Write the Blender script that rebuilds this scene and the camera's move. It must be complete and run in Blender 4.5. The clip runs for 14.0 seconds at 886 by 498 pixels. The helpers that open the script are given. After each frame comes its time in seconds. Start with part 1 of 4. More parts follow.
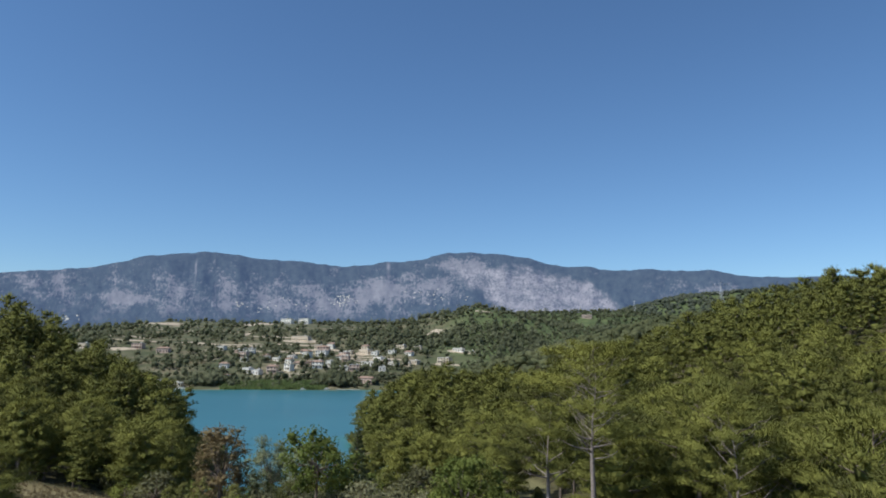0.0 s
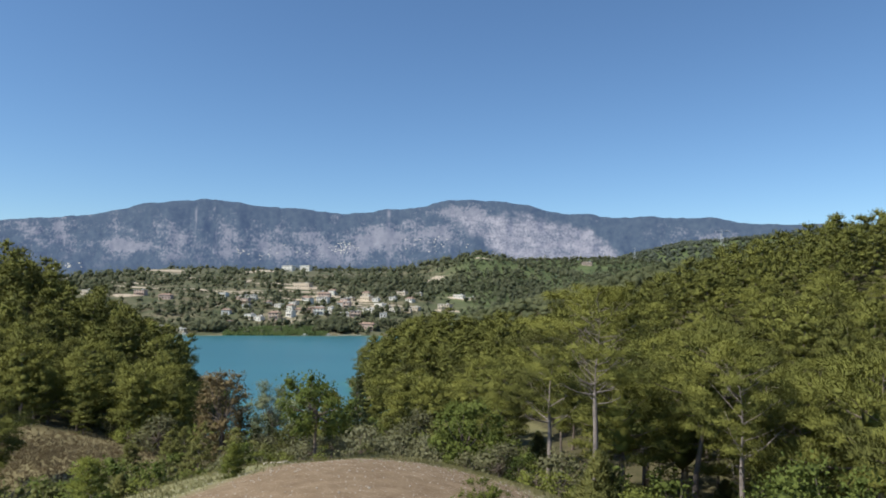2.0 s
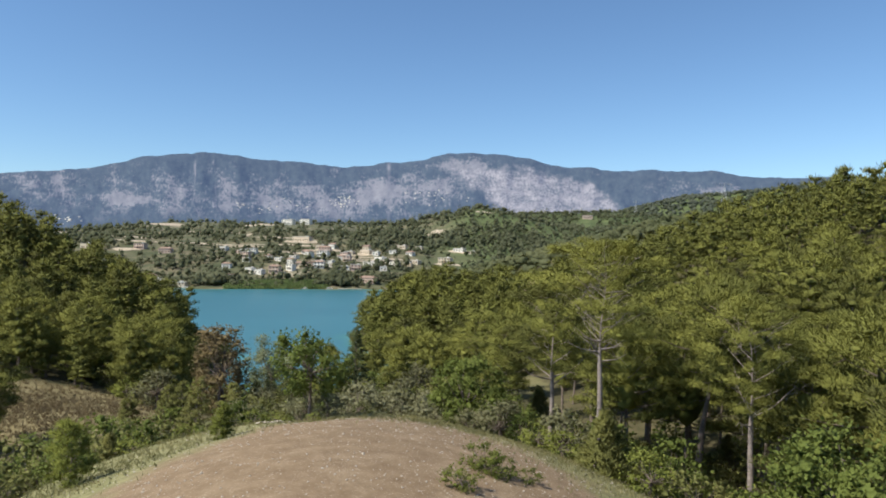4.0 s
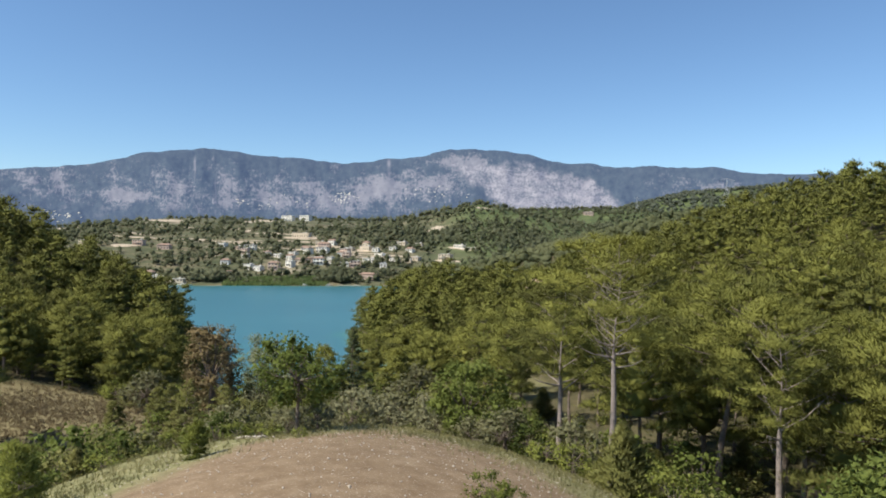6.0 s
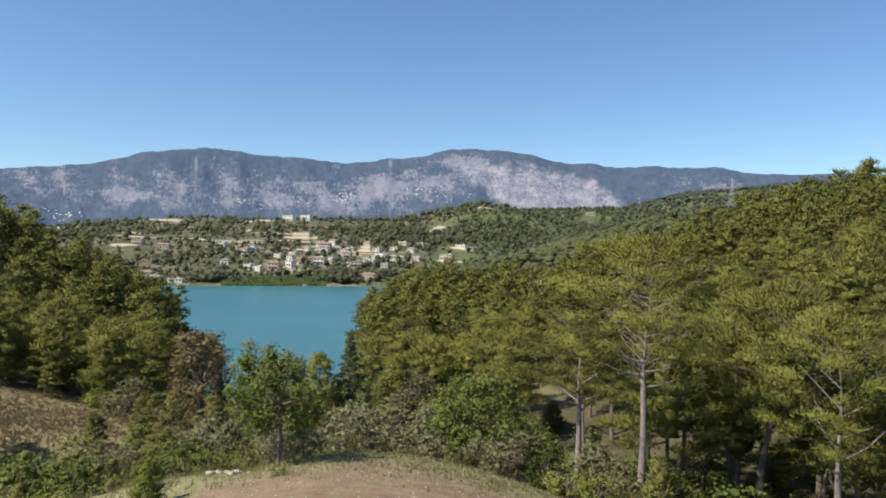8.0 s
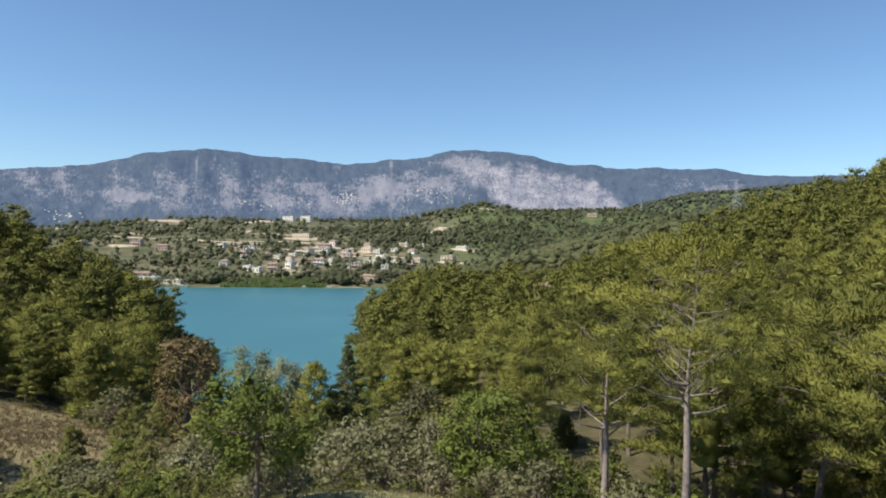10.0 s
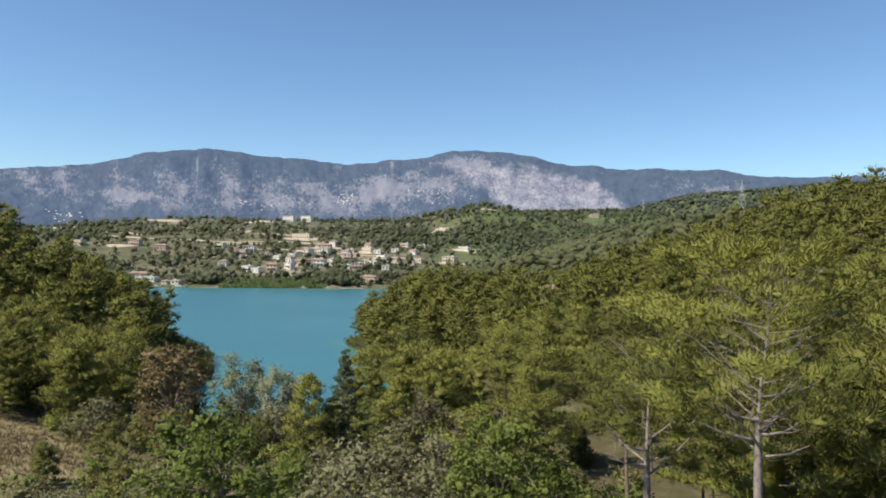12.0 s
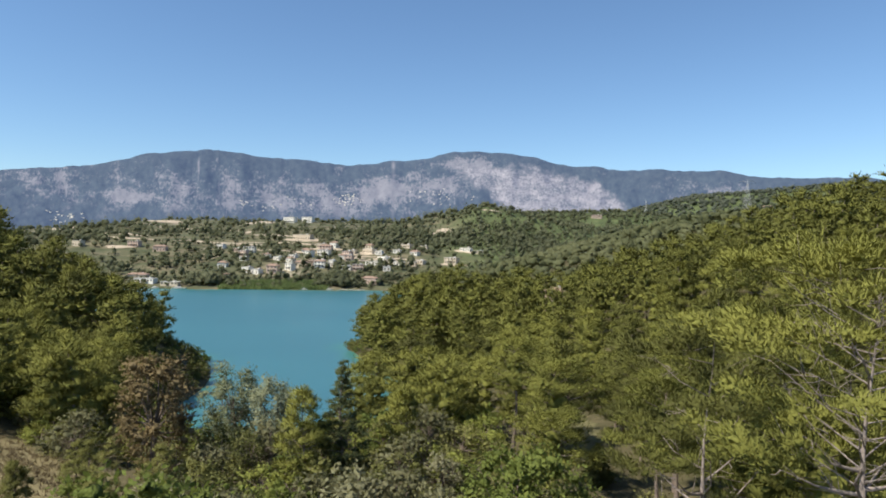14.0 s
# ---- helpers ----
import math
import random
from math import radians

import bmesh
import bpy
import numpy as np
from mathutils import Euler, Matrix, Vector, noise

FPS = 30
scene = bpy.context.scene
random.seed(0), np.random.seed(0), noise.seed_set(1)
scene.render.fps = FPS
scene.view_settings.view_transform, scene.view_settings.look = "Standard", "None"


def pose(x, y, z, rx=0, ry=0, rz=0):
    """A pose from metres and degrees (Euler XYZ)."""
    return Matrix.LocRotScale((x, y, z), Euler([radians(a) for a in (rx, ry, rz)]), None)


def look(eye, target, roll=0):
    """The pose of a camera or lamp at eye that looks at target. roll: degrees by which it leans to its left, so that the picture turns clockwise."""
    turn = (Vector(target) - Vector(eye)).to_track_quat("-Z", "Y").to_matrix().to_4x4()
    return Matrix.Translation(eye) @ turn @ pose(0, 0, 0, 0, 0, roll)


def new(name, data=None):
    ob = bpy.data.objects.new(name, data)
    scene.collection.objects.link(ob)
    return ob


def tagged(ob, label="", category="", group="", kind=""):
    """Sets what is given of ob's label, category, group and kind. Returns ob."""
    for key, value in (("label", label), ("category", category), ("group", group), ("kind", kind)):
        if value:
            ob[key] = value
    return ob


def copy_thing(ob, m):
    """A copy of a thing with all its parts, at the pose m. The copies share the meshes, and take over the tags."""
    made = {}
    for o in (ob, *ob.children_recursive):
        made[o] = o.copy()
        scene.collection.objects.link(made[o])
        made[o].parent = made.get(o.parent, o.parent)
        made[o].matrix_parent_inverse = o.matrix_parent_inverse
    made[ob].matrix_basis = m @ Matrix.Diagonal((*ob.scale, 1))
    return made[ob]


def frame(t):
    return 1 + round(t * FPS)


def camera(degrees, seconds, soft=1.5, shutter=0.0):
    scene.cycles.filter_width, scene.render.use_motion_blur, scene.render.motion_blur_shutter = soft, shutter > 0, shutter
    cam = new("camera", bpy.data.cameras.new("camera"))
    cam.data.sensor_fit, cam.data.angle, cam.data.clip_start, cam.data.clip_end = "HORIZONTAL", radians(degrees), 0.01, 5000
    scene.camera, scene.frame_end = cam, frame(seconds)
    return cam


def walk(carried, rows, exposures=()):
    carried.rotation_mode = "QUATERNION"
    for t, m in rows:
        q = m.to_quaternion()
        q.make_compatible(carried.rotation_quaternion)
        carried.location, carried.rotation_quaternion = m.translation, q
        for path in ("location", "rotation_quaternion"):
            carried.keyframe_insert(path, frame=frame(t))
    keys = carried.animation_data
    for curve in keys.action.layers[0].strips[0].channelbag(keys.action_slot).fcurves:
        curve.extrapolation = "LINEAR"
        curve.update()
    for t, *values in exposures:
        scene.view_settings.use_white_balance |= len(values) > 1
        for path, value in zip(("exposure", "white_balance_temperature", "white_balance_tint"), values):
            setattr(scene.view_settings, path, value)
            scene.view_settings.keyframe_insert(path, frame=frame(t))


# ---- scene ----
cam = camera(66.24, 14.0, soft=1.85)
PATH = [
    (0, (0.49, -1.334, 36.07), (0.488, 0.646, 36.354), 0.6),
    (0.5, (0.506, -0.953, 36.023), (0.502, 1.03, 36.286), 0.6),
    (1, (0.496, -0.512, 35.987), (0.493, 1.476, 36.212), 0.6),
    (1.5, (0.501, 0.043, 35.914), (0.499, 2.035, 36.094), 0.6),
    (2, (0.49, 0.541, 35.883), (0.488, 2.537, 36.013), 0.6),
    (2.5, (0.485, 0.997, 35.892), (0.483, 2.995, 35.975), 0.6),
    (3, (0.519, 1.586, 35.861), (0.517, 3.585, 35.898), 0.6),
    (5.5, (0.555, 5.756, 35.902), (0.554, 7.756, 35.884), 0.6),
    (6, (0.541, 7.007, 35.887), (0.539, 9.007, 35.87), 0.6),
    (6.5, (0.506, 8.368, 35.881), (0.503, 10.368, 35.864), 0.6),
    (7, (0.436, 9.789, 35.888), (0.432, 11.789, 35.871), 0.6),
    (7.5, (0.357, 11.336, 35.904), (0.353, 13.336, 35.887), 0.6),
    (8, (0.301, 12.867, 35.933), (0.295, 14.866, 35.916), 0.7),
    (10.5, (-0.279, 20.428, 35.97), (-0.288, 22.428, 35.957), 0.8),
    (11, (-0.404, 22.13, 36.019), (-0.414, 24.13, 36.005), 0.9),
    (11.5, (-0.567, 23.791, 36.027), (-0.577, 25.79, 36.013), 0.8),
    (12, (-0.732, 25.362, 36.029), (-0.742, 27.362, 36.017), 0.9),
    (12.5, (-0.862, 26.881, 36.017), (-0.873, 28.881, 36.005), 0.9),
    (13, (-0.988, 28.398, 36.012), (-1.0, 30.398, 36.002), 0.9),
    (13.5, (-1.164, 29.904, 36.023), (-1.176, 31.904, 36.014), 1.0),
    (14, (-1.277, 31.373, 36.042), (-1.291, 33.373, 36.033), 0.9),
]
walk(cam, [(t, look(eye, target, roll)) for t, eye, target, roll in PATH],
     exposures=[(0.0, 0.06, 6050, 5), (1.5, 0.2, 6250, 5), (3.0, 0.38, 6450, 5), (5.5, 0.46, 6600, 6), (14.0, 0.49, 6700, 6)])

# ---- daylight ----
SUN_ELEVATION, SUN_TURN = radians(52), radians(243)   # turn: clockwise from +y
world = bpy.data.worlds.new("sky")
scene.world = world
world.use_nodes = True
sky = world.node_tree.nodes.new("ShaderNodeTexSky")
sky.sky_type, sky.sun_disc = "NISHITA", False
sky.sun_elevation, sky.sun_rotation = SUN_ELEVATION, SUN_TURN
sky.air_density, sky.dust_density, sky.ozone_density, sky.altitude = 1.0, 0.06, 7.0, 300
back = world.node_tree.nodes["Background"]
back.inputs["Strength"].default_value = 0.108
world.node_tree.links.new(sky.outputs["Color"], back.inputs["Color"])
sun_data = bpy.data.lights.new("sun", "SUN")
sun_data.energy, sun_data.angle, sun_data.color = 4.8, radians(0.53), (1.0, 0.95, 0.87)
sun = new("sun", sun_data)
to_sun = Vector((math.sin(SUN_TURN) * math.cos(SUN_ELEVATION), math.cos(SUN_TURN) * math.cos(SUN_ELEVATION), math.sin(SUN_ELEVATION)))
sun.matrix_world = look(to_sun * 300, (0, 0, 0))


# ---- materials ----
class Mat:
    """A node material with short calls for the nodes that are used here."""

    def __init__(self, name):
        self.m = bpy.data.materials.new(name)
        self.m.use_nodes = True
        self.t = self.m.node_tree
        self.bsdf = self.t.nodes["Principled BSDF"]
        self.out = self.t.nodes["Material Output"]
        self.geo = self.t.nodes.new("ShaderNodeNewGeometry")

    def link(self, a, b):
        self.t.links.new(a, b)

    def noise(self, scale, detail=4, rough=0.55, stretch=None, where=None):
        n = self.t.nodes.new("ShaderNodeTexNoise")
        n.inputs["Scale"].default_value, n.inputs["Detail"].default_value = scale, detail
        n.inputs["Roughness"].default_value = rough
        src = where or self.geo.outputs["Position"]
        if stretch:
            v = self.t.nodes.new("ShaderNodeVectorMath")
            v.operation = "MULTIPLY"
            v.inputs[1].default_value = stretch
            self.link(src, v.inputs[0])
            src = v.outputs[0]
        self.link(src, n.inputs["Vector"])
        return n.outputs["Fac"]

    def ramp(self, fac, stops):
        r = self.t.nodes.new("ShaderNodeValToRGB")
        e = r.color_ramp.elements
        while len(e) < len(stops):
            e.new(0.5)
        for k, (p, c) in zip(e, stops):
            k.position = p
            k.color = (*c, 1) if isinstance(c, tuple) else (c, c, c, 1)
        self.link(fac, r.inputs["Fac"])
        return r.outputs["Color"]

    def mix(self, fac, a, b, mode="MIX"):
        n = self.t.nodes.new("ShaderNodeMix")
        n.data_type, n.blend_type = "RGBA", mode
        for s, v in ((n.inputs[0], fac), (n.inputs[6], a), (n.inputs[7], b)):
            if hasattr(v, "is_linked"):
                self.link(v, s)
            elif isinstance(v, tuple):
                s.default_value = (*v, 1)
            else:
                s.default_value = v
        return n.outputs[2]

    def math(self, op, a, b=0.0):
        n = self.t.nodes.new("ShaderNodeMath")
        n.operation = op
        for s, v in zip(n.inputs, (a, b)):
            if hasattr(v, "is_linked"):
                self.link(v, s)
            else:
                s.default_value = v
        return n.outputs[0]

    def xyz(self, src=None):
        n = self.t.nodes.new("ShaderNodeSeparateXYZ")
        self.link(src or self.geo.outputs["Position"], n.inputs[0])
        return n.outputs

    def bump(self, fac, strength=0.4, distance=0.05):
        n = self.t.nodes.new("ShaderNodeBump")
        n.inputs["Strength"].default_value, n.inputs["Distance"].default_value = strength, distance
        self.link(fac, n.inputs["Height"])
        self.link(n.outputs[0], self.bsdf.inputs["Normal"])

    def done(self, color, rough=0.9, spec=0.3):
        if hasattr(color, "is_linked"):
            self.link(color, self.bsdf.inputs["Base Color"])
        else:
            self.bsdf.inputs["Base Color"].default_value = (*color, 1)
        self.bsdf.inputs["Roughness"].default_value = rough
        self.bsdf.inputs["Specular IOR Level"].default_value = spec
        return self.m


def foliage(name, dark, mid, light, through_leaf=0.32, scale=0.12, relief=0.8, fleck=1.0):
    m = Mat(name)
    tone = m.math("ADD", m.math("MULTIPLY", m.noise(scale, 3), 0.75), m.math("ADD", m.math("MULTIPLY", m.geo.outputs["Random Per Island"], 0.14 * fleck), 0.15 - 0.07 * fleck))
    tone = m.math("ADD", tone, m.math("MULTIPLY", m.math("SUBTRACT", m.noise(0.8 + 1.4 * fleck, 4, 0.6), 0.5), 0.3 + 0.25 * fleck))
    info = m.t.nodes.new("ShaderNodeObjectInfo")
    tone = m.math("ADD", tone, m.math("MULTIPLY", m.math("SUBTRACT", info.outputs["Random"], 0.5), 0.36))
    col = m.ramp(tone, [(0.26, dark), (0.5, mid), (0.76, light)])
    m.done(col, 0.75, 0.15)
    if relief:
        m.bump(m.noise(5.0, 3), relief, 0.3)
    tr = m.t.nodes.new("ShaderNodeBsdfTranslucent")
    m.link(col, tr.inputs["Color"])
    mixer = m.t.nodes.new("ShaderNodeMixShader")
    mixer.inputs[0].default_value = through_leaf
    m.link(m.bsdf.outputs[0], mixer.inputs[1])
    m.link(tr.outputs[0], mixer.inputs[2])
    m.link(mixer.outputs[0], m.out.inputs["Surface"])
    return m.m


def plain(name, a, b, scale=3.0, rough=0.85, bump=0.3, dist=0.02, spec=0.3):
    m = Mat(name)
    f = m.noise(scale, 6, 0.65)
    g = m.noise(scale * 9, 3)
    col = m.ramp(m.math("ADD", m.math("MULTIPLY", f, 0.7), m.math("MULTIPLY", g, 0.3)), [(0.3, a), (0.7, b)])
    if bump:
        m.bump(g, bump, dist)
    return m.done(col, rough, spec)


def ground_material():
    m = Mat("ground")
    pos = m.geo.outputs["Position"]
    x, y, z = m.xyz()
    # reddish stony earth, dry straw grass, scrub floor, pale dug earth
    earth = m.ramp(m.noise(0.9, 8, 0.7), [(0.3, (0.155, 0.102, 0.058)), (0.5, (0.215, 0.147, 0.088)), (0.7, (0.285, 0.208, 0.132))])
    grit = m.noise(14.0, 3, 0.7)
    earth = m.mix(m.ramp(grit, [(0.6, 0.0), (0.68, 0.75)]), earth, (0.55, 0.47, 0.37))
    earth = m.mix(m.ramp(m.noise(5.0, 4, 0.7), [(0.36, 0.6), (0.46, 0.0)]), earth, (0.17, 0.12, 0.075))
    straw = m.ramp(m.noise(1.6, 6, 0.7), [(0.3, (0.125, 0.125, 0.05)), (0.5, (0.21, 0.195, 0.09)), (0.7, (0.31, 0.27, 0.14))])
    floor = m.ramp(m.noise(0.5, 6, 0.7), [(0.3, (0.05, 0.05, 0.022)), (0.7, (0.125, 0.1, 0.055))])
    pale = m.ramp(m.noise(0.06, 6, 0.7), [(0.35, (0.36, 0.29, 0.2)), (0.7, (0.6, 0.51, 0.4))])
    green = m.ramp(m.noise(0.03, 8, 0.72, (1, 2.2, 1)), [(0.34, (0.05, 0.062, 0.03)), (0.5, (0.1, 0.1, 0.055)), (0.64, (0.2, 0.165, 0.105))])
    scrub = m.ramp(m.noise(0.04, 7, 0.7), [(0.34, (0.055, 0.075, 0.03)), (0.66, (0.125, 0.145, 0.06))])
    # the bare crown of the knoll
    def within(cx, cy, rx, ry, wobble):
        dx = m.math("DIVIDE", m.math("SUBTRACT", x, cx), rx)
        dy = m.math("DIVIDE", m.math("SUBTRACT", y, cy), ry)
        d = m.math("SQRT", m.math("ADD", m.math("MULTIPLY", dx, dx), m.math("MULTIPLY", dy, dy)))
        return m.math("ADD", d, m.math("MULTIPLY", m.math("SUBTRACT", m.noise(0.4, 6, 0.65), 0.5), wobble))

    bare = m.ramp(within(-2.0, 24.0, 11.5, 26.5, 0.5), [(0.8, 1.0), (1.0, 0.0)])
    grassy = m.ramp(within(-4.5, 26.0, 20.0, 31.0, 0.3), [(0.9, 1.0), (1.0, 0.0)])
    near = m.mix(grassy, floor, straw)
    near = m.mix(m.ramp(within(16.0, 134.0, 5.0, 24.0, 0.8), [(0.8, 0.5), (1.05, 0.0)]), near, straw)
    near = m.mix(m.ramp(within(-59.0, 104.0, 24.0, 16.0, 0.5), [(0.8, 0.85), (1.05, 0.0)]), near, m.mix(0.45, straw, earth))
    near = m.mix(m.ramp(within(-3.0, 62.0, 13.0, 17.0, 0.5), [(0.75, 0.85), (1.0, 0.0)]), near, straw)
    near = m.mix(bare, near, earth)
    # country beyond the lake
    far = m.ramp(m.math("DIVIDE", y, 1000.0), [(0.5, 0.0), (0.54, 1.0)])
    dug = m.ramp(m.noise(0.012, 5, 0.6, (1, 0.5, 1)), [(0.61, 0.0), (0.69, 0.9)])
    country = m.mix(dug, green, pale)
    eastern = m.math("ADD", m.math("DIVIDE", x, 1000.0), m.math("MULTIPLY", m.noise(0.008, 4, 0.6), 0.12))
    country = m.mix(m.ramp(eastern, [(0.03, 0.0), (0.1, 1.0)]), country, scrub)
    col = m.mix(far, near, country)
    m.bump(m.noise(9.0, 6, 0.7), 0.5, 0.05)
    return m.done(col, 0.95, 0.15)


def water_material():
    m = Mat("water")
    deep = m.ramp(m.noise(0.012, 3), [(0.3, (0.036, 0.13, 0.158)), (0.7, (0.045, 0.155, 0.18))])
    at = m.t.nodes.new("ShaderNodeAttribute")
    at.attribute_name = "shoal"
    col = m.mix(m.math("MULTIPLY", at.outputs["Fac"], 0.8), deep, (0.06, 0.2, 0.14))
    m.bump(m.noise(1.2, 4, 0.6, (1, 0.6, 1)), 0.25, 0.05)
    m.done(col, 0.3, 0.5)
    m.bsdf.inputs["IOR"].default_value = 1.33
    return m.m


def mountain_material():
    m = Mat("mountain")
    x, y, z = m.xyz()
    # bearing and steepness from the knoll, so that crags keep one size along the whole range
    away = m.math("SQRT", m.math("ADD", m.math("MULTIPLY", x, x), m.math("MULTIPLY", y, y)))
    b = m.math("DIVIDE", x, y)
    e = m.math("DIVIDE", m.math("SUBTRACT", z, 36.0), away)
    joined = m.t.nodes.new("ShaderNodeCombineXYZ")
    m.link(b, joined.inputs[0])
    m.link(e, joined.inputs[1])
    flat = joined.outputs[0]
    ragged = m.math("MULTIPLY", m.math("SUBTRACT", m.noise(45.0, 5, 0.65, None, flat), 0.5), 0.045)

    def below(b0, e0, fall):
        return m.math("SUBTRACT", m.math("SUBTRACT", e0, m.math("MULTIPLY", m.math("SUBTRACT", b, b0), fall)), e)

    def spot(b0, e0, wide, tall):
        u = m.math("DIVIDE", m.math("SUBTRACT", b, b0), wide)
        v = m.math("DIVIDE", m.math("SUBTRACT", e, e0), tall)
        d = m.math("SQRT", m.math("ADD", m.math("MULTIPLY", u, u), m.math("MULTIPLY", v, v)))
        return m.math("MAXIMUM", m.math("SUBTRACT", 1.0, d), 0.0)

    # the limestone face under its falling shoulder
    face = m.math("MINIMUM", below(0.0, 0.126, 0.07), below(0.131, 0.117, 0.22))
    face = m.math("MINIMUM", face, below(0.219, 0.096, 0.78))
    left = m.math("SUBTRACT", m.math("ADD", m.math("MULTIPLY", m.math("SUBTRACT", b, 0.03), 0.8), e), 0.09)
    face = m.math("ADD", m.math("MINIMUM", face, m.math("MULTIPLY", left, 0.8)), ragged)
    face = m.ramp(face, [(0.0, 0.0), (0.012, 1.0)])
    # stony belts and the streaked west massif
    stony = m.math("MULTIPLY", spot(-0.03, 0.088, 0.15, 0.034), 0.21)
    stony = m.math("ADD", stony, m.math("MULTIPLY", spot(0.03, 0.12, 0.07, 0.018), 0.26))
    stony = m.math("ADD", stony, m.math("MULTIPLY", spot(-0.14, 0.06, 0.18, 0.036), 0.15))
    stony = m.math("ADD", stony, m.math("MULTIPLY", spot(-0.38, 0.062, 0.36, 0.062), 0.15))
    stony = m.math("ADD", stony, m.math("MULTIPLY", spot(-0.48, 0.06, 0.06, 0.012), 0.16))
    stony = m.math("ADD", stony, m.math("MULTIPLY", spot(-0.62, 0.075, 0.1, 0.03), 0.1))
    stony = m.math("ADD", stony, m.math("MULTIPLY", spot(0.31, 0.088, 0.07, 0.02), 0.1))
    stony = m.math("ADD", stony, m.math("MULTIPLY", spot(0.4, 0.083, 0.05, 0.015), 0.1))
    crag = m.noise(290.0, 4, 0.75, (1.0, 0.8, 1.0), flat)
    band = m.noise(60.0, 4, 0.65, (0.45, 1.3, 1.0), flat)
    amount = m.math("ADD", m.math("ADD", m.math("MULTIPLY", crag, 0.62), m.math("MULTIPLY", band, 0.38)), stony)
    broad = m.math("MULTIPLY", m.math("SUBTRACT", m.noise(20.0, 4, 0.6, (1.3, 1.0, 1.0), flat), 0.5), 0.42)
    mask = m.ramp(m.math("ADD", amount, broad), [(0.605, 0.0), (0.675, 0.6)])
    mask = m.math("MULTIPLY", mask, m.ramp(e, [(0.034, 0.3), (0.05, 1.0)]))
    bushes = m.ramp(m.math("ADD", m.math("MULTIPLY", m.noise(300.0, 3, 0.75, None, flat), 0.6), m.math("MULTIPLY", band, 0.4)), [(0.42, 0.25), (0.55, 1.0)])
    mask = m.math("MAXIMUM", mask, m.math("MULTIPLY", face, bushes))
    # gullies of pale scree on the west massif, and a cleared strip straight down the slope
    gully = m.noise(70.0, 3, 0.55, (1.3, 0.16, 1.0), flat)
    gully = m.math("MULTIPLY", m.ramp(gully, [(0.64, 0.0), (0.7, 0.55)]), m.ramp(spot(-0.36, 0.085, 0.13, 0.035), [(0.0, 0.0), (0.3, 1.0)]))
    mask = m.math("MAXIMUM", mask, gully)
    line = m.ramp(m.math("ABSOLUTE", m.math("ADD", b, 0.0815)), [(0.0008, 1.0), (0.002, 0.0)])
    mask = m.math("MAXIMUM", mask, m.math("MULTIPLY", line, m.ramp(m.noise(40.0, 2, 0.5, (0.1, 1.0, 1.0), flat), [(0.42, 0.05), (0.58, 0.7)])))
    forest = m.ramp(m.noise(120.0, 5, 0.65, None, flat), [(0.3, (0.022, 0.03, 0.033)), (0.7, (0.054, 0.066, 0.064))])
    rock = m.ramp(m.noise(90.0, 5, 0.7, None, flat), [(0.3, (0.155, 0.14, 0.14)), (0.7, (0.3, 0.27, 0.262))])
    col = m.mix(mask, forest, rock)
    m.done(col, 0.95, 0.1)
    # weak blue emission over the whole range paints in the haze of distance
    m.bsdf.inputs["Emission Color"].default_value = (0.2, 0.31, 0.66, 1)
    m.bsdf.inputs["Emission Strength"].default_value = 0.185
    return m.m


M_GROUND, M_WATER, M_MOUNTAIN = ground_material(), water_material(), mountain_material()
M_PINE = foliage("pine_needles", (0.076, 0.077, 0.023), (0.15, 0.152, 0.036), (0.208, 0.207, 0.049), 0.14, 0.12, 0.0, 0.15)
M_OAK = foliage("oak_leaves", (0.07, 0.09, 0.022), (0.145, 0.175, 0.04), (0.215, 0.245, 0.062), 0.35, fleck=0.6)
M_SCRUB = foliage("scrub_leaves", (0.095, 0.1, 0.036), (0.19, 0.19, 0.06), (0.3, 0.285, 0.1), fleck=0.4)
M_OLIVE = foliage("olive_leaves", (0.14, 0.134, 0.066), (0.22, 0.21, 0.108), (0.31, 0.29, 0.165), fleck=0.3)
M_POPLAR = foliage("poplar_leaves", (0.16, 0.18, 0.095), (0.26, 0.28, 0.16), (0.37, 0.38, 0.245), fleck=0.5)
M_RUST = foliage("rust_leaves", (0.1, 0.08, 0.036), (0.185, 0.138, 0.064), (0.27, 0.2, 0.1), fleck=0.5)
M_CYPRESS = foliage("cypress_leaves", (0.035, 0.048, 0.024), (0.07, 0.09, 0.042), (0.125, 0.145, 0.065))
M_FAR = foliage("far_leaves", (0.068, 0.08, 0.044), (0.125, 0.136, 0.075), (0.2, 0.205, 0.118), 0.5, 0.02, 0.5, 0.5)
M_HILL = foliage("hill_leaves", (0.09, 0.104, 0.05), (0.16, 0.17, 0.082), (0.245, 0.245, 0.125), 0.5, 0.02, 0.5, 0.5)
# leaves of the long hill: haze put into the colour by greying it
M_HAZED = foliage("hazed_leaves", (0.06, 0.074, 0.05), (0.105, 0.12, 0.084), (0.155, 0.17, 0.122), 0.5, 0.02, 0.5, 0.4)
M_BARK = plain("bark", (0.10, 0.075, 0.06), (0.27, 0.21, 0.17), 4.0, 0.95, 0.8, 0.04)
M_DEADWOOD = plain("dead_wood", (0.17, 0.135, 0.115), (0.36, 0.295, 0.26), 4.0, 0.9, 0.6, 0.03)
M_STONE = plain("limestone", (0.3, 0.25, 0.19), (0.54, 0.47, 0.39), 5.0, 0.9, 0.5, 0.03)
M_STRAW = foliage("straw", (0.15, 0.148, 0.06), (0.28, 0.25, 0.115), (0.41, 0.36, 0.185))
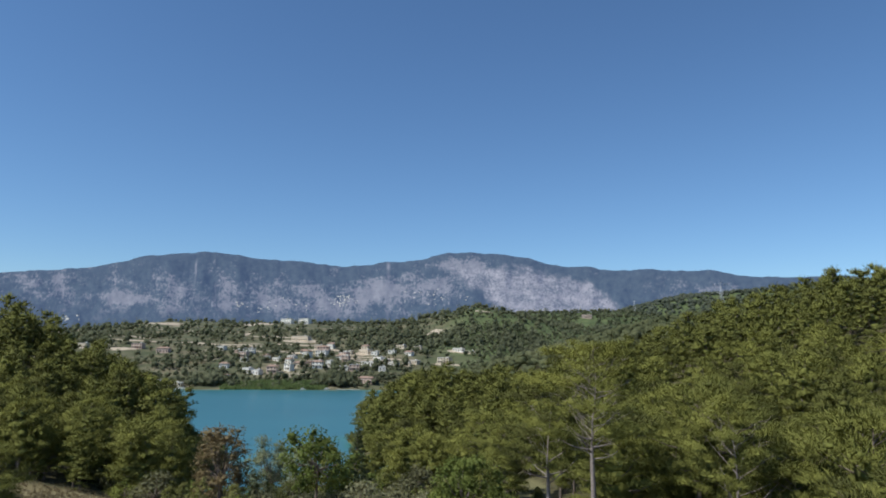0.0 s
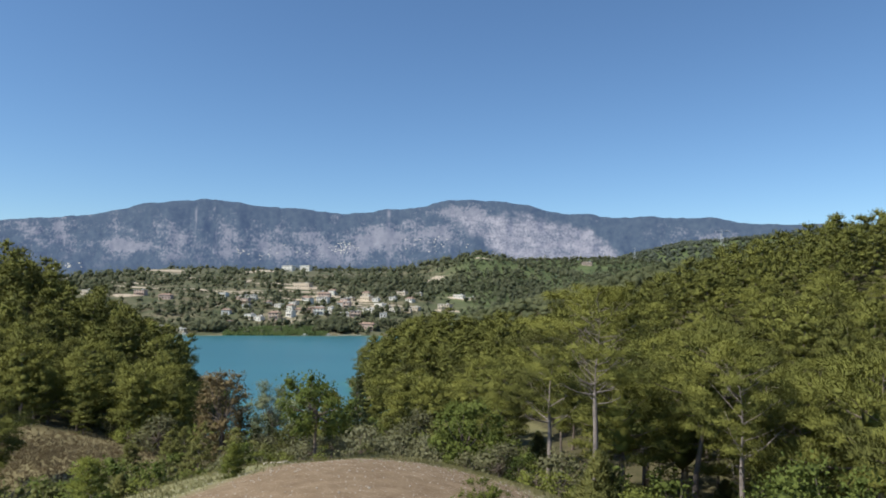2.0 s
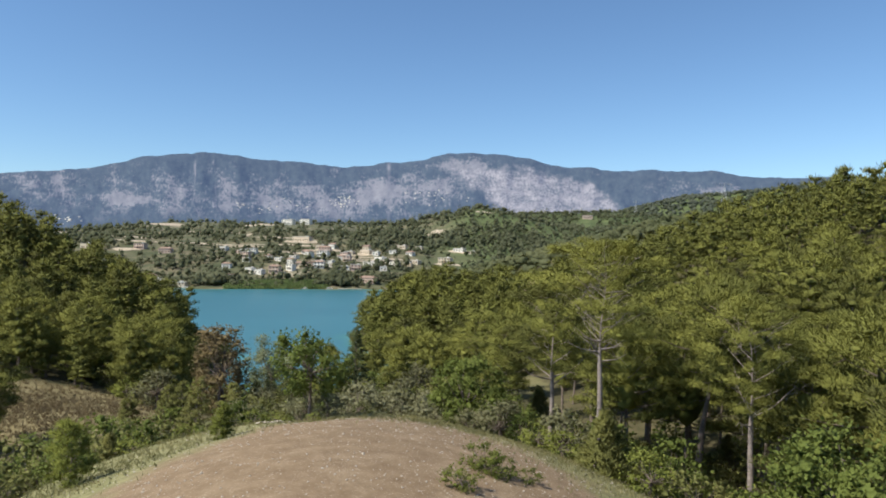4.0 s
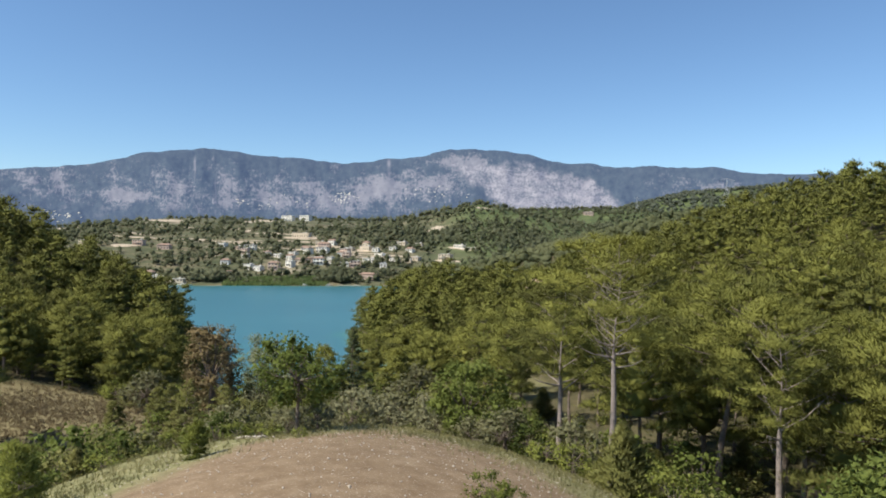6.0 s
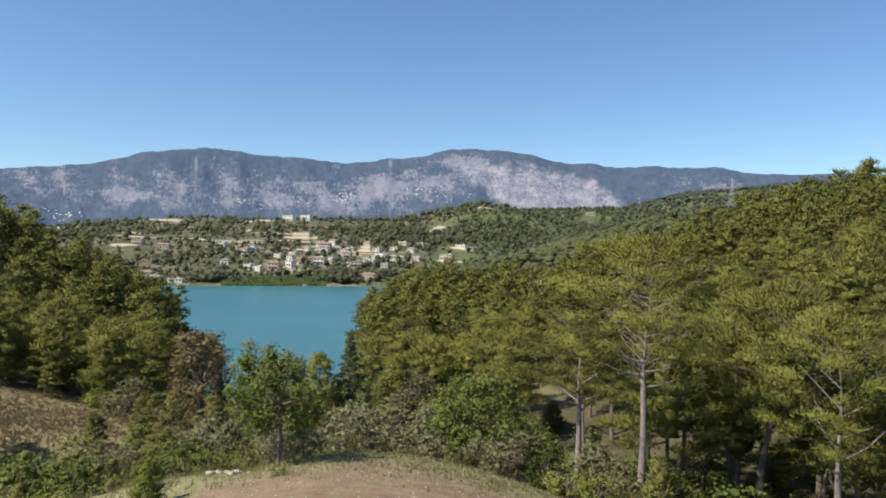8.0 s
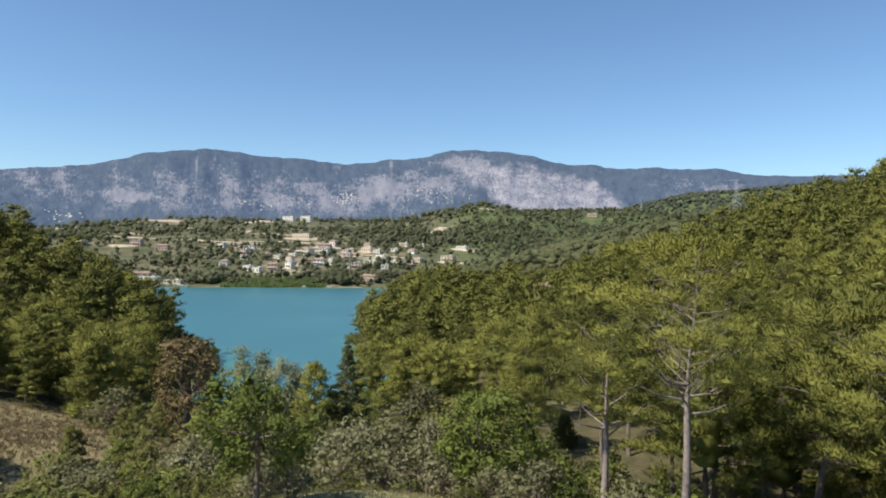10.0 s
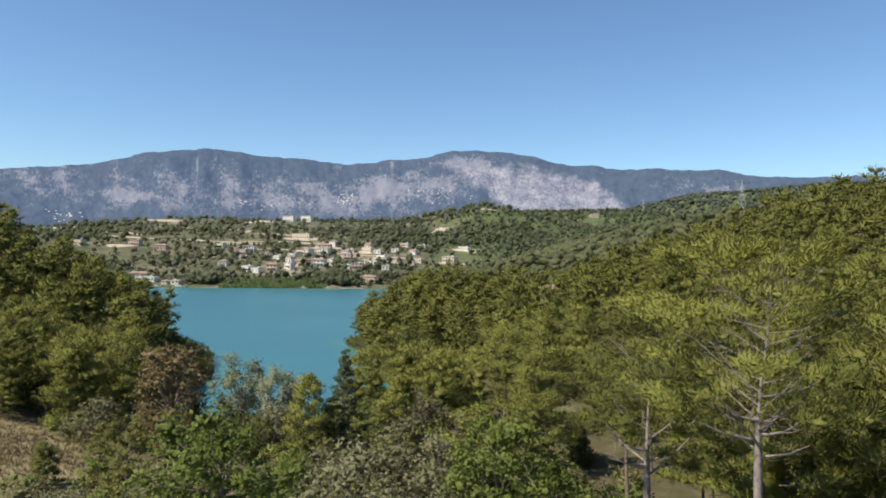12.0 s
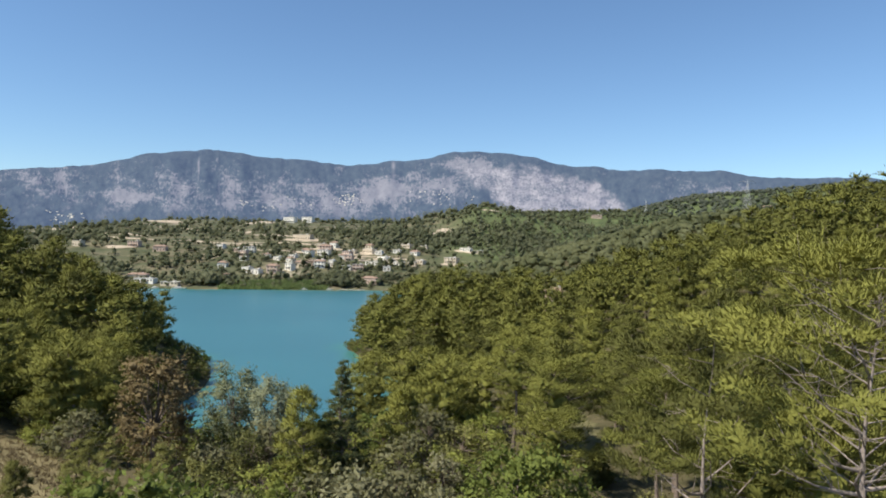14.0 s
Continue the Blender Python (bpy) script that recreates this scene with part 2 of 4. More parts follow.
M_REED = foliage("reeds", (0.07, 0.105, 0.035), (0.14, 0.18, 0.065), (0.23, 0.265, 0.105))
M_YOUNG = foliage("juniper_leaves", (0.105, 0.125, 0.026), (0.225, 0.242, 0.054), (0.32, 0.335, 0.084), fleck=0.5)
M_WHITE = plain("white_plaster", (0.62, 0.575, 0.5), (0.82, 0.775, 0.69), 0.8, 0.9, 0.1)
M_BEIGE = plain("beige_plaster", (0.5, 0.41, 0.3), (0.64, 0.54, 0.41), 0.8, 0.9, 0.1)
M_PINK = plain("pink_plaster", (0.42, 0.31, 0.25), (0.56, 0.42, 0.34), 0.8, 0.9, 0.1)
M_TILE = plain("roof_tiles", (0.23, 0.15, 0.112), (0.35, 0.24, 0.18), 1.2, 0.9, 0.3, 0.05)
M_SLAB = plain("concrete", (0.44, 0.41, 0.365), (0.62, 0.585, 0.53), 0.9, 0.9, 0.2)
M_DARK = plain("window_glass", (0.02, 0.025, 0.03), (0.05, 0.06, 0.07), 0.7, 0.15, 0.0, spec=0.5)
M_STEEL = plain("galvanised_steel", (0.4, 0.41, 0.42), (0.55, 0.56, 0.57), 0.6, 0.55, 0.1)
M_PALE = plain("dug_earth", (0.3, 0.235, 0.165), (0.5, 0.41, 0.305), 0.15, 0.95, 0.4, 0.2)
M_HEATH = foliage("heath", (0.16, 0.12, 0.07), (0.27, 0.21, 0.12), (0.38, 0.32, 0.19))


# ---- shape of the land ----
def lattice(ix, iy, seed):
    n = np.sin(ix * 127.1 + iy * 311.7 + seed * 74.7) * 43758.5453
    return n - np.floor(n)


def smooth_noise(x, y, seed=0):
    x, y = np.asarray(x, float), np.asarray(y, float)
    ix, iy = np.floor(x), np.floor(y)
    fx, fy = x - ix, y - iy
    fx, fy = fx * fx * (3 - 2 * fx), fy * fy * (3 - 2 * fy)
    a, b = lattice(ix, iy, seed), lattice(ix + 1, iy, seed)
    c, d = lattice(ix, iy + 1, seed), lattice(ix + 1, iy + 1, seed)
    return (a + (b - a) * fx) * (1 - fy) + (c + (d - c) * fx) * fy


def fbm(x, y, octaves=4, seed=0):
    total, amp, norm = 0.0, 1.0, 0.0
    for k in range(octaves):
        total = total + amp * (smooth_noise(x * 2**k, y * 2**k, seed + k) - 0.5)
        norm, amp = norm + amp, amp * 0.5
    return total / norm * 2


def ridge(x, y, p, q, r, slope):
    """A rounded ridge from p to q, each (x, y, height), with flanks of that slope."""
    dx, dy = q[0] - p[0], q[1] - p[1]
    u = np.clip(((x - p[0]) * dx + (y - p[1]) * dy) / (dx * dx + dy * dy + 1e-9), 0, 1)
    d2 = (x - p[0] - u * dx) ** 2 + (y - p[1] - u * dy) ** 2
    return p[2] + u * (q[2] - p[2]) - slope * (np.sqrt(d2 + r * r) - r)


def ridge_line(x, y, tops, r, slope):
    return [ridge(x, y, p, q, r, slope) for p, q in zip(tops, tops[1:])]


def land(x, y):
    """Height of the ground, with the lake's level at 0."""
    x, y = np.asarray(x, float), np.asarray(y, float)
    basin = np.exp(-(((x + 215) / 330) ** 4) - ((y - 360) / 300) ** 4)
    base = 14 - 24 * basin + 12 * np.clip((y - 900) / 600, 0, 1)
    parts = [base]
    # the bare knoll under the camera, and the bench between it and the water
    d = np.sqrt((1.05 * (x + 5)) ** 2 + ((y - 26.5) / 1.38) ** 2)
    parts.append(27.8 - 0.66 * (np.sqrt(d * d + 400) - 20))
    parts.append(11.8 - 0.35 * (np.sqrt((x + 5) ** 2 + (y - 95) ** 2 + 900) - 30))
    # wooded hill and spur to the east
    parts += ridge_line(x, y, [(-17, 271, 9), (5, 244, 14.5), (45, 232, 16.5)], 8, 0.7)
    parts += ridge_line(x, y, [(45, 232, 16.5), (112, 195, 42), (220, 120, 67)], 18, 0.42)
    parts += ridge_line(x, y, [(18, 108, 7.5), (75, 118, 20), (160, 105, 50)], 25, 0.32)
    # wooded hill to the west
    parts += ridge_line(x, y, [(-87, 195, 5.5), (-110, 198, 15), (-132, 200, 33.0), (-220, 190, 60)], 12, 0.6)
    parts += ridge_line(x, y, [(-54, 104, 10.5), (-100, 130, 16), (-145, 175, 31)], 15, 0.42)
    # village slope beyond the lake
    t = y - (573 + 0.1 * x + 10 * fbm(x / 60, y / 200, 3, 9))
    crest = 85 - 34 * np.clip((-x - 430) / 300, 0, 1.4) + 8 * fbm(x / 160, y / 160, 3, 4)
    rise = np.where(t > 0, crest * (1 - np.exp(-np.clip(t, 0, None) / 330)), 0.3 * t)
    parts.append(rise - 0.14 * np.clip(y - 1300, 0, None))
    parts += ridge_line(x, y, [(-75, 1010, 66), (45, 1000, 92)], 50, 0.33)
    parts += ridge_line(x, y, [(90, 1380, 100), (340, 1380, 107)], 80, 0.25)
    # pylon hill and the long hill behind it
    parts += ridge_line(x, y, [(150, 520, 39), (227, 552, 60), (430, 560, 76)], 50, 0.3)
    parts += ridge_line(x, y, [(420, 1800, 120), (700, 1800, 176), (950, 1720, 198), (1600, 1500, 200)], 100, 0.3)
    parts = np.array([np.broadcast_to(p, np.broadcast(x, y).shape) for p in parts])
    k = 3.0
    top = parts.max(0)
    h = top + k * np.log(np.exp((parts - top) / k).sum(0))
    far = np.hypot(x, y)
    h = h + np.clip(far / 250, 0.25, 6) * 0.9 * fbm(x / 37, y / 37, 4, 2) * np.clip((far - 25) / 60, 0.15, 1)
    # the knoll falls away to the west
    west = np.sqrt(np.clip(-x - 4.5, 0, 9) ** 2 + 1) - 1
    h = h - 0.08 * west * np.clip((70 - y) / 20, 0, 1) * np.clip((y + 20) / 20, 0, 1)
    # a gentle shoulder to the north-west of it
    apart = np.sqrt((x + 14.5) ** 2 + ((y - 39) / 1.1) ** 2)
    shoulder = 25.25 + 0.2266 * (x + 11) - 0.05 * (y - 39) - 0.07 * np.clip(apart - 4.5, 0, 40) ** 2
    gap = np.clip((shoulder - h) / 0.25, -30, 30)
    h = h + 0.25 * np.log1p(np.exp(gap))
    # its northern rim stands a little higher
    h = h + 0.75 * np.exp(-(((x + 5) / 10) ** 2) - ((y - 54) / 6) ** 2)
    return h + 0.02 * fbm(x / 3.1, y / 3.1, 3, 7)


def land_at(x, y):
    return float(land(np.array([x]), np.array([y]))[0])


# ---- mesh helpers ----
class Geo:
    """Collects triangles as arrays and turns them into one mesh."""

    def __init__(self):
        self.v, self.f, self.nrm, self.n = [], [], [], 0

    def add(self, v, f, nrm=None):
        self.v.append(np.asarray(v, np.float32))
        self.f.append(np.asarray(f, np.int32) + self.n)
        if nrm is not None:
            self.nrm.append(np.asarray(nrm, np.float32))
        self.n += len(v)

    def arrays(self):
        return np.concatenate(self.v), np.concatenate(self.f), np.concatenate(self.nrm) if self.nrm else None

    def tube(self, path, radii, sides=6):
        path = np.asarray(path, float)
        ring = np.linspace(0, 2 * math.pi, sides, endpoint=False)
        ahead = np.gradient(path, axis=0)
        ahead /= np.linalg.norm(ahead, axis=1)[:, None] + 1e-9
        side = np.cross(ahead, (0.31, 0.17, 0.93) if abs(ahead[0][2]) < 0.8 else (0.95, 0.2, 0.1))
        side /= np.linalg.norm(side, axis=1)[:, None] + 1e-9
        up = np.cross(side, ahead)
        v = [p + r * (np.cos(a) * s + np.sin(a) * u) for p, r, s, u in zip(path, radii, side, up) for a in ring]
        f = []
        for k in range(len(path) - 1):
            for i in range(sides):
                a, b = k * sides + i, k * sides + (i + 1) % sides
                f += [(a, b, b + sides), (a, b + sides, a + sides)]
        v.append(path[-1] + ahead[-1] * radii[-1])
        last = (len(path) - 1) * sides
        f += [(last + i, last + (i + 1) % sides, len(v) - 1) for i in range(sides)]
        self.add(v, f)

    def blades(self, at, way, length, width, rng, out=None, soft=0.25):
        """One slim triangle at each place, pointing along way; out: the way that its clump faces there."""
        n = len(at)
        way = way / (np.linalg.norm(way, axis=1)[:, None] + 1e-9)
        side = np.cross(way, rng.normal(size=(n, 3)))
        side /= np.linalg.norm(side, axis=1)[:, None] + 1e-9
        nrm = np.cross(side, way)
        if out is not None:
            flip = np.where((nrm * out).sum(1) < 0, -1.0, 1.0)[:, None]
            side, nrm = side * flip, nrm * flip
            nrm = nrm * soft + out / (np.linalg.norm(out, axis=1)[:, None] + 1e-9)
        length = length * rng.uniform(0.7, 1.3, (n, 1))
        w = width * rng.uniform(0.7, 1.3, (n, 1)) / 2
        v = np.stack([at - side * w, at + side * w, at + way * length], 1).reshape(-1, 3)
        self.add(v, np.arange(3 * n).reshape(-1, 3), nrm.repeat(3, 0))

    def leaves(self, at, way, length, width, rng, out):
        """One pointed leaf of two triangles at each place."""
        n = len(at)
        way = way / (np.linalg.norm(way, axis=1)[:, None] + 1e-9)
        side = np.cross(way, rng.normal(size=(n, 3)))
        side /= np.linalg.norm(side, axis=1)[:, None] + 1e-9
        nrm = np.cross(way, side)
        flip = np.where((nrm * out).sum(1) < 0, -1.0, 1.0)[:, None]
        side, nrm = side * flip, nrm * flip
        nrm = nrm * 0.6 + out / (np.linalg.norm(out, axis=1)[:, None] + 1e-9)
        length = length * rng.uniform(0.7, 1.3, (n, 1))
        w = width * rng.uniform(0.7, 1.3, (n, 1)) / 2
        mid = at + way * length * 0.45
        v = np.stack([at, mid - side * w, at + way * length, mid + side * w], 1).reshape(-1, 3)
        i = np.arange(n)[:, None] * 4
        self.add(v, np.concatenate([i + [0, 2, 1], i + [0, 3, 2]], 1).reshape(-1, 3)[:, ::-1], nrm.repeat(4, 0))

    def mesh(self, name, material, smooth=False):
        v, f, nrm = self.arrays()
        me = bpy.data.meshes.new(name)
        me.vertices.add(len(v))
        me.vertices.foreach_set("co", v.ravel())
        me.loops.add(f.size)
        me.loops.foreach_set("vertex_index", f.ravel())
        me.polygons.add(len(f))
        me.polygons.foreach_set("loop_start", np.arange(0, f.size, 3, dtype=np.int32))
        if smooth or nrm is not None:
            me.polygons.foreach_set("use_smooth", np.ones(len(f), bool))
        me.update(calc_edges=True)
        if nrm is not None:
            me.normals_split_custom_set_from_vertices(nrm / (np.linalg.norm(nrm, axis=1)[:, None] + 1e-9))
        me.materials.append(material)
        return me


def ball(subdivisions):
    bm = bmesh.new()
    bmesh.ops.create_icosphere(bm, subdivisions=subdivisions, radius=1)
    v = np.array([p.co[:] for p in bm.verts])
    f = np.array([[q.index for q in p.verts] for p in bm.faces])
    bm.free()
    return v, f


ROUGH, ROUND = ball(1), ball(2)


def cores(geo, centres, size, squash, shape, rng):
    """The dense hearts of leaf clumps: knobbly lumps under the outer sprays."""
    v, f = shape
    for c, s in zip(centres, size):
        knob = rng.uniform(0.6, 1.3, (len(v), 1))
        lump = v * knob * s * squash
        geo.add(lump + c, f, v / squash + rng.normal(0, 0.5, v.shape))


def part(name, data, parent, label=""):
    """A mesh as one part of a thing."""
    ob = new(name, data)
    ob.parent = parent
    return tagged(ob, label) if label else ob


def grid_faces(rows, cols):
    i, j = np.meshgrid(np.arange(rows - 1), np.arange(cols - 1), indexing="ij")
    a = (i * cols + j).ravel()
    return np.concatenate([np.stack([a, a + cols, a + cols + 1], 1), np.stack([a, a + cols + 1, a + 1], 1)])


# ---- ground, lake, mountains ----
def build_ground():
    front = np.radians(np.concatenate([np.arange(-180, -44, 4.0), np.arange(-44, 44, 0.27), np.arange(44, 180.1, 4.0)]))
    radii = np.concatenate([[0.0], np.geomspace(1.5, 4950, 350)])
    r, a = np.meshgrid(radii, front, indexing="ij")
    x, y = r * np.sin(a), r * np.cos(a)
    z = land(x, y)
    g = Geo()
    g.add(np.stack([x, y, z], -1).reshape(-1, 3), grid_faces(*x.shape)[:, ::-1])
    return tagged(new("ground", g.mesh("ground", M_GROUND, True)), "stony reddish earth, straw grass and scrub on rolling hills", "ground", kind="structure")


def build_lake():
    xs, ys = np.linspace(-700, 60, 110), np.linspace(110, 680, 110)
    y, x = np.meshgrid(ys, xs, indexing="ij")
    g = Geo()
    g.add(np.stack([x, y, 0 * x], -1).reshape(-1, 3), grid_faces(*x.shape)[:, ::-1])
    me = g.mesh("water", M_WATER)
    # how shallow the water is: the bed shines through near the banks
    shoal = me.attributes.new("shoal", "FLOAT", "POINT")
    shoal.data.foreach_set("value", np.clip(1 + land(x, y) / 2.2, 0, 1).astype(np.float32).ravel())
    return tagged(new("water", me), "calm milky turquoise lake between wooded hills", "lake", kind="structure")


# steepness of the skyline as seen from the knoll, one broad swell every 2.4 degrees from -36
SWELLS = [0.0454, 0.0609, 0.0635, 0.0677, 0.0724, 0.0843, 0.0877, 0.0921, 0.0887, 0.0856, 0.0863, 0.0821, 0.0812, 0.0885, 0.0877, 0.0989,
          0.0989, 0.0968, 0.0931, 0.0824, 0.0841, 0.0768, 0.0811, 0.0757, 0.0779, 0.0691, 0.0684, 0.0667, 0.0681, 0.0598, 0.0465]


def mountain(dd, ss):
    """Distance and height of the range at a bearing in degrees, from its foot (0) to its crest (1)."""
    crest = sum(h * np.exp(-(((dd - (-36 + 2.4 * k)) / 1.9) ** 2)) for k, h in enumerate(SWELLS))
    crest = np.maximum(crest, 0.03) * 4150 + 36
    crest = crest + 5 * fbm(dd / 0.5, 0 * dd, 3, 31)
    z = 20 + (crest - 20) * np.clip(ss, 0, 1) ** 1.1
    folds = fbm(dd / 3.5 + 0.5 * ss, ss * 2.2, 5, 17)
    env = np.clip(ss * 5, 0, 1) * np.clip((1 - ss) * 5, 0, 1)
    z = z + env * (45 * folds - 12 + 20 * fbm(dd / 1.3, ss * 5, 4, 23))
    return 2900 + 1250 * ss, np.where(ss > 1, crest - (ss - 1) * 2500, z)


def build_mountains():
    deg = np.concatenate([np.arange(-80, -42, 2.0), np.arange(-42, 42, 0.13), np.arange(42, 80, 2.0)])
    s = np.concatenate([np.linspace(0, 1, 80), [1.04, 1.12]])
    ss, dd = np.meshgrid(s, deg, indexing="ij")
    r, z = mountain(dd, ss)
    a = np.radians(dd)
    g = Geo()
    g.add(np.stack([r * np.sin(a), r * np.cos(a), z], -1).reshape(-1, 3), grid_faces(*z.shape)[:, ::-1])
    return tagged(new("backdrop", g.mesh("backdrop", M_MOUNTAIN, True)), "distant mountain range with pale limestone faces, blue-grey from painted haze", "mountains", kind="structure")


build_ground(), build_lake(), build_mountains()


# ---- trees ----
def pine(seed, height, spread, bare, limbs, pads, blades, puff, needle=(0.3, 0.08), dead=0.0, sides=7, limbed=True, cone=0.0, heart=0.28, droop=0.08):
    """Trunk with limbs that carry flat pads of rounded needle tufts, bright above and open to the shade below."""
    rng = np.random.default_rng(seed)
    wood, crown = Geo(), Geo()
    k = np.linspace(0, 1, 9)
    lean = rng.normal(0, 0.035 * height, 2)
    bend = np.stack([lean[0] * k**2 + 0.012 * height * np.sin(k * 7 + seed), lean[1] * k**2 + 0.012 * height * np.cos(k * 6 + seed), k * height * 0.97 - 0.4 * (k == 0)], 1)
    wood.tube(bend, 0.02 * height * (1 - 0.9 * k**0.8) * np.where(k == 0, 1.25, 1), sides)
    tufts, ways = [], []
    for i in range(limbs):
        v = (i + rng.uniform(0.1, 0.9)) / limbs
        u = bare + (0.97 - bare) * v
        start = np.array([np.interp(u, k, bend[:, j]) for j in range(3)])
        dome = (1 - v**2.3) ** 0.55 * min(1, 0.66 + 1.3 * v)
        reach = spread * ((1 - cone) * dome + cone * (1 - v) ** 0.85) * rng.uniform(0.62, 1.14) + 0.3 * puff
        turn = i * 2.4 + rng.uniform(-0.5, 0.5)
        way = np.array([math.cos(turn), math.sin(turn), rng.uniform(-droop, 0.22) + 0.55 * v])
        side = np.array([-way[1], way[0], 0.0])
        tip = start + way * reach
        w = 0.006 * height * (1 - 0.6 * v)
        if limbed:
            wood.tube([start, (start + tip) / 2 - (0, 0, 0.05 * reach), tip], [w, w * 0.7, w * 0.25], 3)
        count = max(2, int(round(pads * (0.35 + 0.65 * reach / spread))))
        if rng.uniform() < dead:
            continue
        along = 1.04 - 0.6 * rng.uniform(0, 1, count) ** 1.3
        for a in along:
            tufts.append(start + way * reach * a + side * rng.normal(0, 0.2) * reach * (1.15 - 0.5 * a) + (0, 0, rng.normal(0.1, 0.16) * puff))
            ways.append(way * (1, 1, 0.3))
    tufts += [bend[-1] + rng.normal(0, 0.35 * puff, 3) for q in range(3)]
    ways += [np.array([0, 0, 0.6])] * 3
    tufts, ways = np.array(tufts), np.array(ways)
    n = len(tufts)
    size = puff * rng.uniform(0.7, 1.5, n) * (1 - 0.6 * cone * np.clip((tufts[:, 2] / height - bare) / (1 - bare), 0, 1))
    cores(crown, tufts, size * (0.26 if blades > 40 else 0.42), np.array((1, 1, 0.6)), ROUGH, rng)
    if heart:
        deep = np.linspace(bare + 0.2 * (1 - bare), 0.85, 5)
        inner = np.stack([np.interp(deep, k, bend[:, j]) for j in range(3)], 1)
        v = (deep - bare) / (1 - bare)
        cores(crown, inner, heart * spread * ((1 - v**2.3) ** 0.55 * (1 - cone) + cone * (1 - v)), np.array((1, 1, 0.8)), ROUGH, rng)
    dirs = rng.normal(size=(n, blades, 3))
    dirs /= np.linalg.norm(dirs, axis=2)[..., None]
    dirs[..., 2] = np.abs(dirs[..., 2]) * 1.15 - 0.45
    at = (tufts[:, None] + dirs * size[:, None, None] * (1.15, 1.15, 0.75) * rng.uniform(0.15, 1.0, (n, blades, 1)) ** 0.7).reshape(-1, 3)
    d = dirs.reshape(-1, 3)
    # needles stand up and outwards, and face as the whole crown does
    whole = (at - (0, 0, height * (0.35 + 0.5 * bare))) / (spread, spread, 0.45 * height * (1 - bare))
    out = 0.5 * d + 0.7 * whole + (0, 0, 0.15) + rng.normal(0, 0.2, d.shape)
    crown.blades(at, d * 0.5 + rng.normal(0, 0.4, d.shape) + 0.45 * ways.repeat(blades, 0) + (0, 0, 0.65), needle[0], needle[1], rng, out, 0.2)
    return wood, crown


def broadleaf(seed, height, spread, clumps, leaves, length, width, stems=1, low=0.25, flat=1.0, core=0.38):
    """A rounded, gappy crown of leaf sprays on spreading limbs."""
    rng = np.random.default_rng(seed)
    wood, crown = Geo(), Geo()
    centres = []
    for i in range(clumps):
        u = rng.uniform(0, 1)
        d = rng.normal(size=3)
        d /= np.linalg.norm(d)
        c = np.array([0, 0, height * (low + (1 - low) * 0.5)]) + d * np.array([spread, spread, height * (1 - low) * 0.5 * flat]) * (0.45 + 0.55 * u**0.5) * rng.uniform(0.8, 1.08)
        centres.append(c)
    centres = np.array(centres)
    top = np.array([rng.normal(0, 0.05 * spread), rng.normal(0, 0.05 * spread), height * (low + 0.35 * (1 - low))])
    for s in range(stems):
        foot = np.array([0, 0, -0.3]) + (rng.normal(0, 0.12 * spread, 3) * (1, 1, 0) if stems > 1 else 0)
        wood.tube([foot, (foot + top) / 2 + rng.normal(0, 0.03 * height, 3), top], [0.024 * height, 0.018 * height, 0.012 * height], 6)
    for c in centres[:: max(1, clumps // 16)]:
        m = (top + c) / 2 + rng.normal(0, 0.05 * spread, 3)
        wood.tube([top, m, c], [0.01 * height, 0.006 * height, 0.002 * height], 4)
    size = spread * 0.24 * rng.uniform(0.7, 1.35, len(centres))
    dirs = rng.normal(size=(clumps, leaves, 3))
    dirs /= np.linalg.norm(dirs, axis=2)[..., None]
    at = (centres[:, None] + dirs * size[:, None, None] * (1, 1, 0.75) * rng.uniform(0.3, 1.2, (clumps, leaves, 1))).reshape(-1, 3)
    way = dirs.reshape(-1, 3) + rng.normal(0, 0.7, (len(at), 3)) + (0, 0, -0.1)
    cores(crown, centres, size * core, np.array((1, 1, 0.8)), ROUGH, rng)
    out = dirs.reshape(-1, 3) * 0.8 + (at - (0, 0, 0.5 * height)) / spread * 0.5 + (0, 0, 0.3) + rng.normal(0, 0.25, at.shape)
    crown.leaves(at, way, length, width, rng, out)
    return wood, crown


def tree_thing(name, shapes, leaf, bark, label, category, m=None):
    wood, crown = shapes
    ob = tagged(new(name), label, category)
    ob.empty_display_size = 0.5
    part("trunk", wood.mesh("trunk", bark, True), ob)
    part("crown", crown.mesh("crown", leaf), ob)
    if m is not None:
        ob.matrix_basis = m
    return ob


def stand(x, y, turn=0.0, sink=0.0, size=1.0):
    return Matrix.Translation((x, y, land_at(x, y) - sink)) @ Matrix.Rotation(turn, 4, "Z") @ Matrix.Scale(size, 4)


def wooded(x, y):
    """Where the pines grow."""
    h = land(x, y)
    d = np.where(h > 0.8, 1.0, 0.0)
    d = d * np.where(((x + 1) / 20) ** 2 + ((y - 26) / 36) ** 2 > 1.0, 1.0, 0.0)
    # open strip down to the water, west meadow, stony track on the east bench
    d = d * np.where((x > -52) & (x < 7) & (y < 120), 0.0, 1.0)
    d = d * np.where((x > -0.385 * (y - 9)) & (x < -0.12 * (y - 9)) & (y > 110) & (y < 300), 0.0, 1.0)
    d = d * np.where(np.hypot((x + 62) / 19, (y - 108) / 13) < 1, 0.0, 1.0)
    track = np.where(y < 120, 13 + 0.12 * (y - 80), 17.8 - 0.2 * (y - 120))
    d = d * np.where((np.abs(x - track) < 3.2) & (y > 84) & (y < 165), 0.0, 1.0)
    return d


